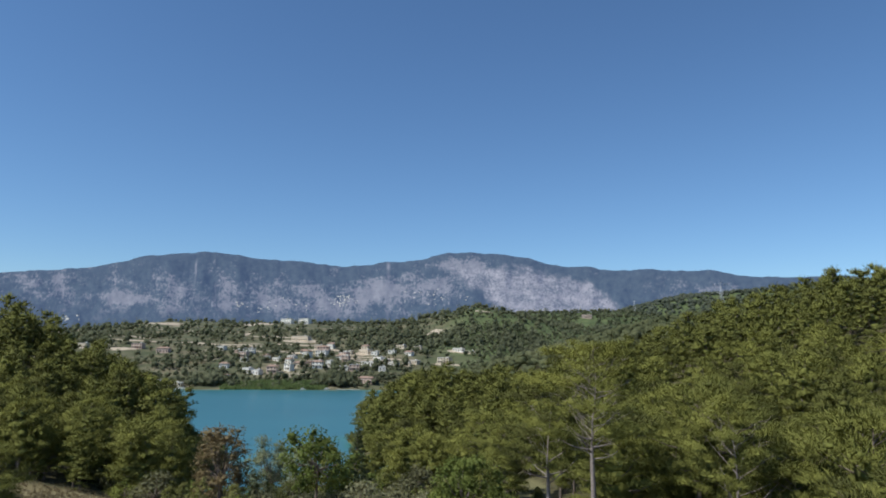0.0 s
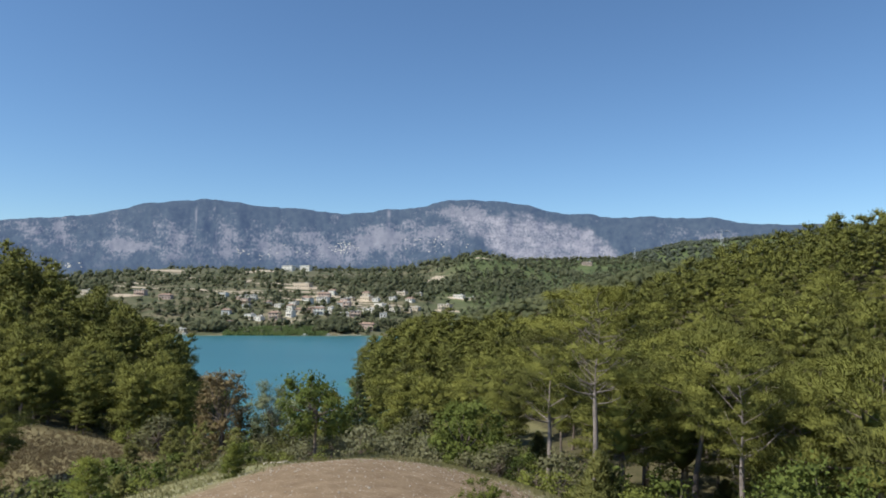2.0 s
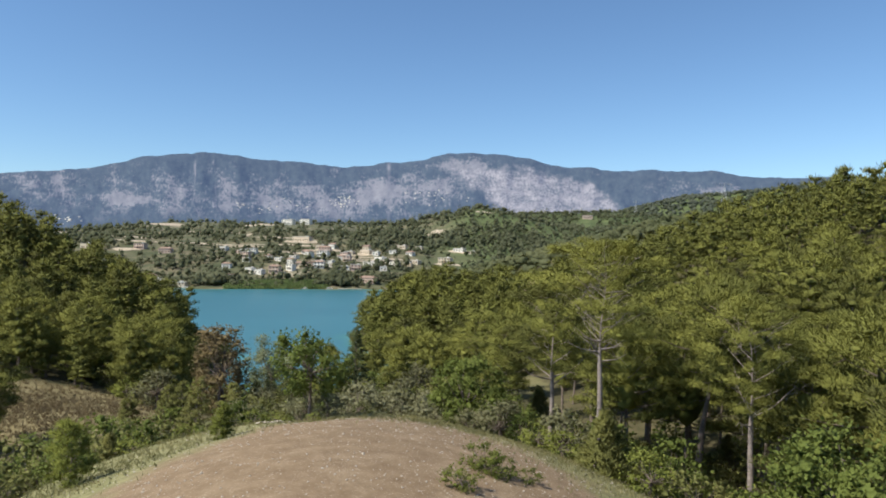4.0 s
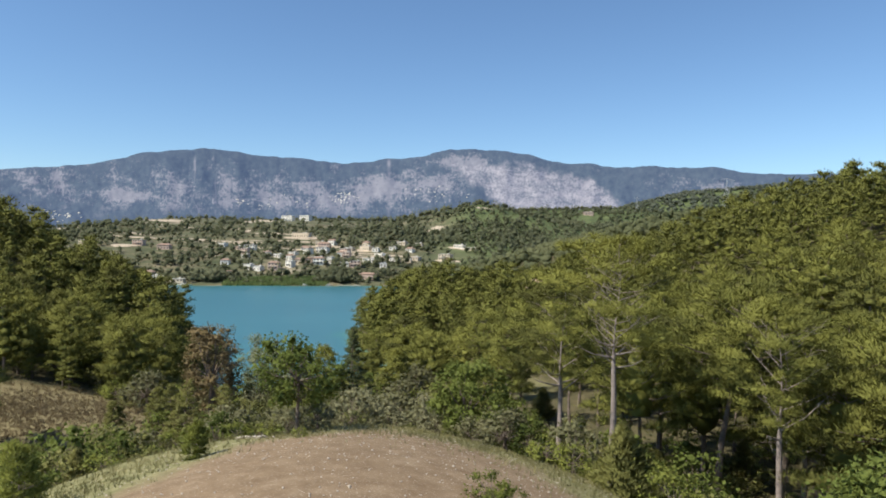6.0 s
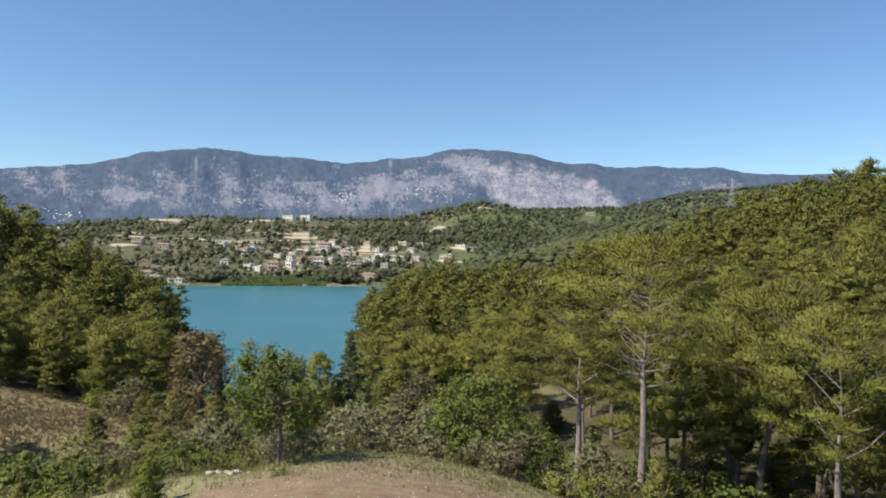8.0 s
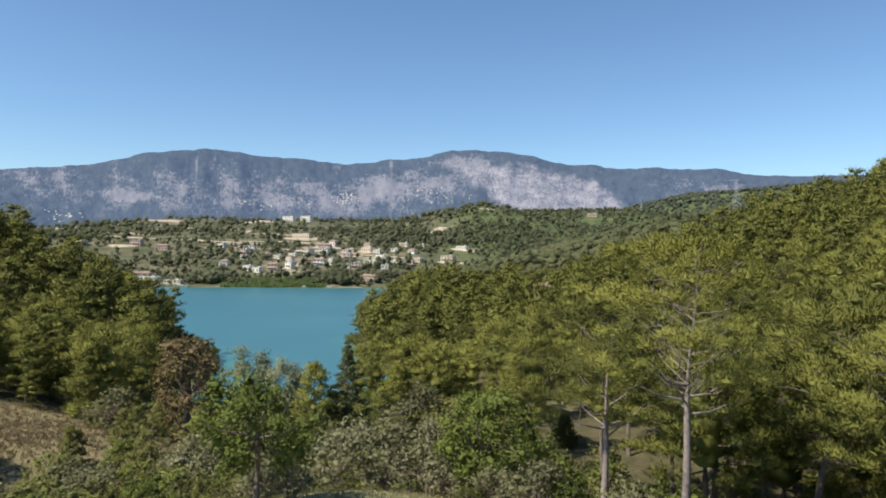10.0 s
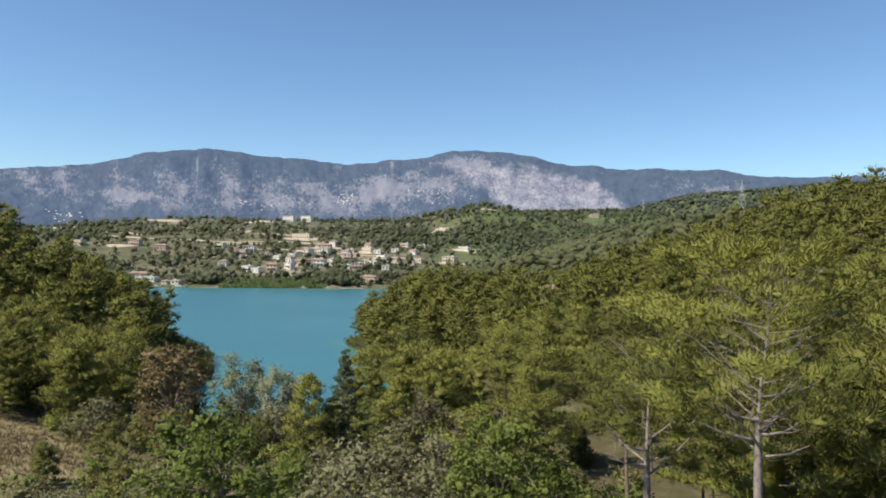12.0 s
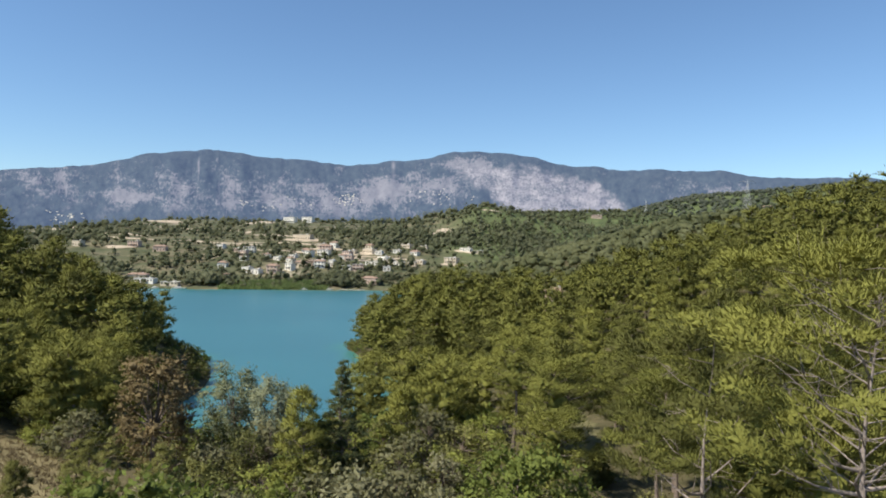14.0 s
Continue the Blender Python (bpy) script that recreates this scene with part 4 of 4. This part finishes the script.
# heath on the west meadow
n = 3500
x, y = -59 + rock_rng.normal(0, 9.5, n), 104 + rock_rng.normal(0, 7, n)
at = np.stack([x, y, land(x, y) - 0.02], 1).repeat(5, 0)
g = Geo()
g.blades(at + rock_rng.normal(0, 0.12, at.shape) * (1, 1, 0), rock_rng.normal(0, 0.5, at.shape) + (0, 0, 1), 0.5, 0.12, rock_rng)
tagged(new("heath", g.mesh("heath", M_HEATH)), "brownish low heath on the west meadow", "heath", kind="stuff")


def snag(x, y, z, length, turn, seed):
    """A dead grey limb lying or hanging at the wood's edge."""
    rng = np.random.default_rng(seed)
    g = Geo()
    way = np.array([math.cos(turn), math.sin(turn), 0.18])
    k = np.linspace(0, 1, 6)[:, None]
    stem = way * k * length + rng.normal(0, 0.06, (6, 3)) * k
    g.tube(stem, 0.075 * (1.05 - k[:, 0]), 6)
    for i in range(7):
        a = stem[rng.integers(1, 5)]
        b = a + (way * 0.5 + rng.normal(0, 0.5, 3)) * length * rng.uniform(0.2, 0.4)
        g.tube([a, (a + b) / 2 + rng.normal(0, 0.05, 3), b], [0.03, 0.02, 0.006], 4)
    ob = tagged(new("dead_branch", g.mesh("dead_branch", M_DEADWOOD, True)), "bleached grey dead branch fallen at the wood's edge", "branch", "dead branches")
    ob.matrix_basis = Matrix.Translation((x, y, land_at(x, y) + z))


snag(14.8, 40.5, 0.05, 3.2, 2.7, 3)
snag(17.5, 46.0, 0.05, 2.8, 0.4, 4)
snag(20.5, 44.0, 0.05, 3.4, 2.2, 6)


# ---- the far shore: woods, village, pylons ----
def box(bm, x, y, z, w, d, h, m=Matrix()):
    """A box whose base centre is at x, y, z."""
    bmesh.ops.create_cube(bm, size=1, matrix=m @ Matrix.Translation((x, y, z + h / 2)) @ Matrix.Diagonal((w, d, h, 1)))


def solid(name, bm, material, parent, label=""):
    me = bpy.data.meshes.new(name)
    bm.to_mesh(me)
    bm.free()
    me.materials.append(material)
    return part(name, me, parent, label)


PLASTER = {"white": M_WHITE, "beige": M_BEIGE, "pink": M_PINK}


def house(x, y, w, d, h, coat="white", roof="flat", turn=0.0, lift=0.0):
    """A village house: walls on a plinth, roof, door, and windows storey by storey."""
    kind = "red-tiled roof" if roof == "tiles" else "flat concrete roof"
    w, d, h = w * 1.02, d * 0.86, h * 0.95
    ob = tagged(new("house"), f"small {coat} plastered village house with a {kind}", "house", "village houses")
    ob.matrix_basis = Matrix.Translation((x, y, land_at(x, y) - 0.3 + lift)) @ Matrix.Rotation(turn - 0.35, 4, "Z")
    bm = bmesh.new()
    box(bm, 0, 0, -1.5, w, d, h + 1.5)
    solid("wall", bm, PLASTER[coat], ob)
    bm = bmesh.new()
    if roof == "tiles":
        e, r = 0.45, min(1.6, w * 0.2)
        box(bm, 0, 0, h + 0.004, w + 2 * e, d + 2 * e, 0.16)
        vs = [bm.verts.new(p) for p in ((-w / 2 - e, -d / 2 - e, h + 0.17), (w / 2 + e, -d / 2 - e, h + 0.17), (w / 2 + e, d / 2 + e, h + 0.17),
                                        (-w / 2 - e, d / 2 + e, h + 0.17), (-w / 2 + d * 0.3, 0, h + r), (w / 2 - d * 0.3, 0, h + r))]
        for f in ((0, 1, 5, 4), (1, 2, 5), (2, 3, 4, 5), (3, 0, 4), (3, 2, 1, 0)):
            bm.faces.new([vs[i] for i in f])
        top = solid("roof", bm, M_TILE, ob)
        bm = bmesh.new()
        box(bm, w * 0.22, d * 0.12, h + 0.5, 0.6, 0.6, 1.5)
        solid("chimney", bm, M_SLAB, top)
    else:
        box(bm, 0, 0, h + 0.004, w + 0.5, d + 0.5, 0.22)
        box(bm, w * 0.2, d * 0.15, h + 0.23, 1.6, 1.6, 0.9)
        solid("roof", bm, M_SLAB, ob)
    storeys = max(1, int(h // 2.7))
    count = max(2, int(w // 2.6))
    for s in range(storeys):
        for i in range(count):
            wx = -w / 2 + w * (i + 0.5) / count
            bm = bmesh.new()
            if s == 0 and i == count // 2:
                box(bm, wx, -d / 2, 0.3, 1.0, 0.12, 2.1)
                solid("door", bm, M_BARK, ob)
            else:
                box(bm, wx, -d / 2, s * 2.8 + 1.1, 1.2, 0.1, 1.3)
                solid("window", bm, M_DARK, ob)
    if storeys > 1:
        bm = bmesh.new()
        box(bm, 0, -d / 2 - 0.6, 2.75, w * 0.7, 1.2, 0.16)
        solid("balcony", bm, M_SLAB, ob)
    return ob


house(-195, 616, 7.4, 7, 4.2, "white", "tiles", 0.3)
house(-170, 603, 7.2, 7, 4.4, "white", "flat", -0.1)
house(-160.5, 598.5, 7.4, 7, 4.0, "white", "flat", -0.1)
house(-147.8, 601.5, 9.0, 8, 6.1, "pink", "tiles", 0.2)
house(-156, 652, 7.7, 7, 3.6, "white", "flat", -0.2)
house(-131, 626, 7.3, 7, 4.0, "beige", "tiles", 0.1)
house(-131, 667, 7.8, 7, 6.4, "white", "tiles", -0.3)
house(-114.5, 634, 8.4, 7, 3.8, "white", "flat", 0.15)
house(-102.6, 626, 5.4, 6, 5.6, "white", "flat", 0.0)
house(-121.9, 627, 6.3, 7, 3.8, "pink", "tiles", 0.2)
house(-180, 581, 4.6, 5, 4.6, "white", "tiles", 0.4)
house(-63.7, 586, 13.5, 8, 4.6, "pink", "tiles", -0.1)
house(-60, 658, 12, 7, 4.0, "white", "flat", -0.5)
house(-45, 643, 9.5, 6, 3.4, "white", "flat", -0.3)
house(-33, 643, 7.4, 6, 3.4, "beige", "flat", 0.1)
house(-157.7, 765, 20, 10, 5.6, "beige", "flat", 0.05)
house(-128, 714, 9, 8, 4.8, "beige", "flat", 0.3)
house(-116, 722, 8, 8, 4.6, "white", "tiles", -0.2)
house(-77, 691, 12, 8, 4.6, "beige", "flat", -0.3)
house(2.6, 657, 12.5, 8, 5.8, "beige", "flat", -0.2)
house(17.4, 719, 11, 8, 3.8, "white", "flat", -0.1)
house(29, 707, 11, 7, 3.2, "beige", "flat", 0.1)
house(-248, 572, 15, 8, 4.0, "beige", "tiles", 0.3)
house(-310, 699, 11, 8, 5.8, "pink", "flat", 0.2)
house(-358, 685, 9, 8, 5.4, "beige", "flat", 0.1)
house(-275, 677, 12, 8, 4.6, "pink", "tiles", 0.3)
house(-184, 640, 6.5, 6, 3.6, "white", "flat", 0.2)
house(-168, 655, 6.5, 6, 3.6, "white", "tiles", -0.1)
house(-98, 660, 7, 6, 4.0, "white", "tiles", 0.2)
house(-142, 640, 7, 6, 4.0, "white", "tiles", -0.2)
house(-225, 700, 8, 7, 4.0, "white", "flat", 0.0)
house(-261, 1148, 20, 12, 9.5, "white", "flat", 0.0)
house(-232, 1150, 18, 12, 9.5, "white", "flat", 0.0)
house(268, 1266, 18, 10, 6.0, "pink", "flat", 0.0)
house(-238, 563, 17, 7, 3.4, "white", "flat", 0.1)
house(-216, 557, 14, 6, 3.0, "beige", "flat", 0.2)
lanes = np.random.default_rng(61)
built = [(o.location.x, o.location.y) for o in scene.collection.objects if o.name.startswith("house")]
while len(built) < 60:
    x = lanes.uniform(-205, -25)
    y = 612 + lanes.uniform(0, 105) + 0.12 * (x + 120)
    if min(abs(x - bx) / 1.3 + abs(y - by) / 2.0 for bx, by in built) > 8.0:
        built.append((x, y))
        house(x, y, lanes.uniform(6, 12), lanes.uniform(6, 8), lanes.choice([3.2, 3.8, 5.8]), ("white", "white", "beige", "pink")[len(built) % 4], ("flat", "flat", "tiles", "flat", "flat")[len(built) % 5], lanes.uniform(-0.4, 0.4))
# made-up house, standing in for a peach patch of bare earth on the spur
house(31.5, 237, 5.6, 6, 6.0, "pink", "tiles", 0.3)
house(690, 1508, 20, 10, 8.0, "pink", "tiles", 0.2)


def pylon(x, y, height, foot, arms):
    """A lattice power pylon: four legs, cross braces, arms."""
    ob = tagged(new("power_pylon"), "grey lattice steel power pylon on the wooded hill", "pylon", "power pylons")
    ob.matrix_basis = Matrix.Translation((x, y, land_at(x, y) - 0.4)) @ Matrix.Rotation(0.2, 4, "Z")
    r = 0.0025 * height
    levels = [0, 0.16, 0.3, 0.42, 0.53, 0.63, 0.72, 0.8, 0.87, 0.93]
    wide = lambda u: foot * (1 - u) ** 1.15 + 0.05 * foot
    corners = [(1, 1), (1, -1), (-1, -1), (-1, 1)]
    for sx_, sy_ in corners:
        g = Geo()
        g.tube([(sx_ * wide(u) / 2, sy_ * wide(u) / 2, u * height) for u in levels + [1.0]], [r] * 11, 4)
        part("leg", g.mesh("leg", M_STEEL), ob)
    for a, b in zip(levels, levels[1:]):
        g = Geo()
        for (ax, ay), (bx, by) in zip(corners, corners[1:] + corners[:1]):
            g.tube([(ax * wide(a) / 2, ay * wide(a) / 2, a * height), (bx * wide(b) / 2, by * wide(b) / 2, b * height)], [r * 0.6] * 2, 4)
            g.tube([(bx * wide(a) / 2, by * wide(a) / 2, a * height), (ax * wide(b) / 2, ay * wide(b) / 2, b * height)], [r * 0.6] * 2, 4)
        part("brace", g.mesh("brace", M_STEEL), ob)
    for u, span in arms:
        g = Geo()
        for s in (-1, 1):
            g.tube([(-span, 0, u * height), (0, s * wide(u) / 2, u * height + 0.05 * height), (span, 0, u * height)], [r * 0.9] * 3, 4)
            g.tube([(-span, 0, u * height), (0, s * wide(u) / 2, u * height), (span, 0, u * height)], [r * 0.9] * 3, 4)
        arm = part("crossarm", g.mesh("crossarm", M_STEEL), ob)
        for x_ in (-span * 0.95, -span * 0.5, span * 0.5, span * 0.95):
            g = Geo()
            g.tube([(x_, 0, u * height), (x_, 0, u * height - 1.6)], [0.09, 0.09], 5)
            part("insulator", g.mesh("insulator", M_DARK), arm)


pylon(227, 552, 28.5, 6.5, ((0.97, 7.0), (0.72, 3.5)))
pylon(366, 1297, 30.0, 6.0, ((0.9, 6.0),))


def earth_patch(name, x, y, w, d, label):
    """Dug earth or a worn track lying over the slope."""
    n = 14
    u, v = np.meshgrid(np.linspace(-1, 1, n), np.linspace(-1, 1, n), indexing="ij")
    ang = np.arctan2(v, u)
    rim = np.maximum(np.abs(u), np.abs(v))
    f = rim * (0.85 + 0.3 * smooth_noise(ang * 1.5 + x, ang * 0 + y, 5)) / np.maximum(np.hypot(u, v), 1e-6)
    px, py = x + u * f * w / 2, y + v * f * d / 2
    g = Geo()
    g.add(np.stack([px, py, land(px, py) + 0.35 * (1 - rim) + 0.25], -1).reshape(-1, 3), grid_faces(n, n)[:, ::-1])
    me = g.mesh(name, M_PALE, True)
    me.flip_normals()
    return tagged(new(name, me), label, "earth", kind="structure")


EARTH = "pale dug earth on the village slope"
PATCHES = ((-157, 758, 40, 26), (-235, 812, 9, 50), (-473, 868, 46, 40), (-8, 866, 26, 60), (-122, 706, 40, 14), (-65, 655, 36, 12), (-200, 790, 60, 12),
                   (-400, 1000, 70, 40), (-300, 1080, 110, 50), (-90, 666, 24, 8), (225, 525, 22, 30), (-320, 692, 30, 14), (-270, 745, 40, 10), (-360, 780, 60, 12),
                   (-75, 690, 26, 14), (5, 652, 26, 12), (22, 715, 34, 16), (-140, 690, 36, 8), (-210, 720, 50, 8), (60, 950, 30, 20), (-95, 684, 46, 5), (-80, 674, 40, 4), (-50, 664, 60, 5), (-150, 735, 70, 5), (-230, 735, 80, 7), (-330, 740, 60, 10),
           (-180, 690, 60, 6), (-300, 860, 120, 14), (-150, 900, 90, 12), (-420, 930, 80, 14), (-276, 563, 44, 12))
for x, y, w, d in PATCHES:
    earth_patch("bare_earth", x, y, w, d, EARTH)

# trees, shrubs and hedges beyond the lake
far_rng = np.random.default_rng(91)


def tuft_tree(seed, h, r, n, leaf):
    rng = np.random.default_rng(seed)
    wood, crown = Geo(), Geo()
    wood.tube([(0, 0, -0.5), (0, 0, h * 0.5)], [0.18, 0.1], 3)
    d = rng.normal(size=(n, 3))
    d /= np.linalg.norm(d, axis=1)[:, None]
    lump = 1 + 0.35 * np.sin(d[:, 0] * 4 + seed) * np.cos(d[:, 1] * 5 + seed)
    at = d * lump[:, None] * (r, r, h * 0.42) * rng.uniform(0.5, 0.95, (n, 1)) + (0, 0, h * 0.52)
    knots = d[:5] * (r, r, h * 0.42) * 0.5 + (0, 0, h * 0.5)
    cores(crown, knots[:1] * (0, 0, 1), [r * 0.8], np.array((1, 1, 0.9)), ROUGH, rng)
    crown.blades(at, d + rng.normal(0, 0.8, d.shape), leaf, leaf * 0.6, rng, d + (0, 0, 0.3))
    return wood, crown


far_wood = Wood([tuft_tree(s, 5.5, 2.6, 20, 1.5) for s in range(5)] + [tuft_tree(s, 8.0, 2.4, 20, 1.5) for s in range(5, 8)])
fx = np.concatenate([far_rng.uniform(-620, 560, 22000), far_rng.uniform(-440, 120, 9000)])
fy = np.concatenate([far_rng.uniform(575, 1430, 22000), far_rng.uniform(575, 860, 9000)])
thick = 0.56 + 0.6 * fbm(fx / 75, fy / 60, 3, 41) - 0.25 * np.clip((fy - 820) / 150, 0, 1)
hillside = np.exp(-(((fx - 40) / 150) ** 2) - ((fy - 960) / 170) ** 2) + np.clip((fx - 30) / 90, 0, 1)
thick = thick * 0.55 + 0.6 * hillside
spots = [(o.location.x, o.location.y, 13.0 if o.location.y < 1000 else 34.0) for o in scene.collection.objects if o.name.startswith("house")]
ok = (far_rng.uniform(size=len(fx)) < np.clip(1.25 * thick - 0.1, 0, 1) * 0.85) & sees(fx, fy) & (land(fx, fy) > 0.8)
for hx, hy, hr in spots:
    ok &= ~((np.abs(fx - hx * fy / hy) < hr * 0.45) & (fy - hy < 4) & (fy - hy > -hr * (0.5 if hr < 20 else 6)))
for hx, hy, w, d in PATCHES:
    ok &= ~((np.abs(fx - hx) < w * 0.45) & (np.abs(fy - hy + 2) < d * 0.5 + 3))
fx, fy = fx[ok], fy[ok]
for x, y, z in zip(fx, fy, land(fx, fy)):
    far_wood.plant(x, y, (0.4 + 1.1 * far_rng.uniform() ** 2) * (1.0 if y < 900 else 1.1), far_rng.uniform(0, 6.28), far_rng, z)
# thick belt along the water, and the crests
for i in range(800):
    x = far_rng.uniform(-290, -60)
    y = 574 + 0.1 * x + far_rng.uniform(2, 26)
    grove = max(0, 1 - abs(x + 190) / 26) + max(0, 1 - abs(x + 90) / 22)
    if far_rng.uniform() < 0.25 + grove:
        far_wood.plant(x, y, far_rng.uniform(0.5, 0.8) + 0.9 * grove * far_rng.uniform(0.6, 1), far_rng.uniform(0, 6.28), far_rng)
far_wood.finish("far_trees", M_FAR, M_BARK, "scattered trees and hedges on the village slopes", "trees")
hill_wood = Wood([tuft_tree(s, 8.0, 5.0, 24, 2.0) for s in range(30, 35)])
hx = far_rng.uniform(80, 520, 2600)
hy = far_rng.uniform(420, 640, 2600)
ok = sees(hx, hy) & (land(hx, hy) > 18) & (np.hypot(hx - 226, hy - 535) > 16)
for x, y, z in zip(hx[ok][:1300], hy[ok][:1300], land(hx[ok], hy[ok])):
    hill_wood.plant(x, y, far_rng.uniform(0.6, 1.0), far_rng.uniform(0, 6.28), far_rng, z)
hx = far_rng.uniform(10, 230, 1500)
hy = far_rng.uniform(262, 600, 1500)
ok = sees(hx, hy) & (land(hx, hy) > 1)
for x, y, z in zip(hx[ok], hy[ok], land(hx[ok], hy[ok])):
    hill_wood.plant(x, y, far_rng.uniform(0.5, 0.9), far_rng.uniform(0, 6.28), far_rng, z)
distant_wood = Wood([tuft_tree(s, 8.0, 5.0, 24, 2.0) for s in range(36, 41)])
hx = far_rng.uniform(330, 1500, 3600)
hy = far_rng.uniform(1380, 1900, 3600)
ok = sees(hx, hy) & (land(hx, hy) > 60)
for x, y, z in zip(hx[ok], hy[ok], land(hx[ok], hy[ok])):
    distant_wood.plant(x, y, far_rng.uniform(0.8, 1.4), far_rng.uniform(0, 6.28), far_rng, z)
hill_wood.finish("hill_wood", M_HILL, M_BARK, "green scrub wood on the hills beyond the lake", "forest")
distant_wood.finish("distant_wood", M_HAZED, M_BARK, "dark grey-green wood on the long hill behind the pylons, greyed by painted haze", "forest")
# reeds along the bank
n = 5000
x = far_rng.uniform(-178, -95, n)
y = 573 + 0.1 * x + far_rng.uniform(-3, 18, n)
at = np.stack([x, y, np.maximum(land(x, y), 0) - 0.1], 1).repeat(3, 0)
g = Geo()
g.blades(at + far_rng.normal(0, 0.4, at.shape) * (1, 1, 0), far_rng.normal(0, 0.25, at.shape) + (0, 0, 1), 2.6, 0.7, far_rng, far_rng.normal(0, 0.3, at.shape) + (0, -0.5, 0.7))
tagged(new("reeds", g.mesh("reeds", M_REED)), "bright green reeds along the far bank", "reeds", kind="stuff")


def boat(x, y, length, turn):
    """A moored launch: hull with pointed bow, deck, cabin."""
    ob = tagged(new("boat"), "small white boat moored at the far bank", "boat", "moored boats")
    ob.matrix_basis = Matrix.Translation((x, y, 0.0)) @ Matrix.Rotation(turn, 4, "Z")
    w = length * 0.3
    bm = bmesh.new()
    low = [bm.verts.new(p) for p in ((-length / 2, -w * 0.35, -0.2), (length * 0.3, -w * 0.3, -0.2), (length * 0.45, 0, -0.1), (length * 0.3, w * 0.3, -0.2), (-length / 2, w * 0.35, -0.2))]
    top = [bm.verts.new(p) for p in ((-length / 2, -w / 2, 0.8), (length * 0.3, -w / 2, 0.9), (length / 2, 0, 1.1), (length * 0.3, w / 2, 0.9), (-length / 2, w / 2, 0.8))]
    for i in range(5):
        j = (i + 1) % 5
        bm.faces.new((low[i], low[j], top[j], top[i]))
    bm.faces.new(low[::-1]), bm.faces.new(top)
    solid("hull", bm, M_WHITE, ob)
    bm = bmesh.new()
    box(bm, -length * 0.08, 0, 0.85, length * 0.4, w * 0.7, 1.0)
    solid("cabin", bm, M_SLAB, ob)


def jetty(x, y, length, turn):
    """A plank jetty on posts."""
    ob = tagged(new("jetty"), "low pale wooden jetty on posts at the far bank", "jetty", "jetties")
    ob.matrix_basis = Matrix.Translation((x, y, 0)) @ Matrix.Rotation(turn, 4, "Z")
    bm = bmesh.new()
    box(bm, 0, 0, 0.55, length, 2.0, 0.18)
    solid("deck", bm, M_SLAB, ob)
    for i in range(5):
        for s in (-0.8, 0.8):
            bm = bmesh.new()
            box(bm, length * (i / 4 - 0.5) * 0.95, s, -2.0, 0.22, 0.22, 2.54)
            solid("post", bm, M_BARK, ob)


boat(-206, 549, 11, 0.15), boat(-224, 548, 6, 0.0), boat(-233, 546, 6, 0.3), boat(-112, 559, 6, 0.1), boat(-93, 561, 6, 0.2)
jetty(-215, 552, 22, 0.1), jetty(-76, 562, 20, 0.05)

# pale specks of a town at the mountains' foot
town = Geo()
cube_v = np.array([(x, y, z) for x in (-0.5, 0.5) for y in (-0.5, 0.5) for z in (0, 1)], float)
cube_f = np.array([(0, 1, 3), (0, 3, 2), (4, 6, 7), (4, 7, 5), (0, 4, 5), (0, 5, 1), (2, 3, 7), (2, 7, 6), (1, 5, 7), (1, 7, 3)])
for centre, spread_, count, low, high in ((-0.15, 0.022, 40, 0.5, 0.62), (-0.56, 0.03, 22, 0.3, 0.42), (-0.25, 0.05, 12, 0.4, 0.55), (-0.03, 0.06, 20, 0.45, 0.62), (-0.3, 0.012, 8, 0.42, 0.5)):
    for i in range(count):
        deg = math.degrees(math.atan(centre + far_rng.normal(0, spread_ * 0.5)))
        r, z = mountain(np.array(deg), np.array(far_rng.uniform(low, high)))
        wide = far_rng.uniform(4, 10)
        town.add(cube_v * (wide, 9, far_rng.uniform(3, 5)) + (r * math.sin(math.radians(deg)), r * math.cos(math.radians(deg)), float(z) - 1.5), cube_f)
tagged(new("far_town", town.mesh("far_town", M_SLAB)), "pale houses of a distant town under the mountains", "town", kind="stuff")
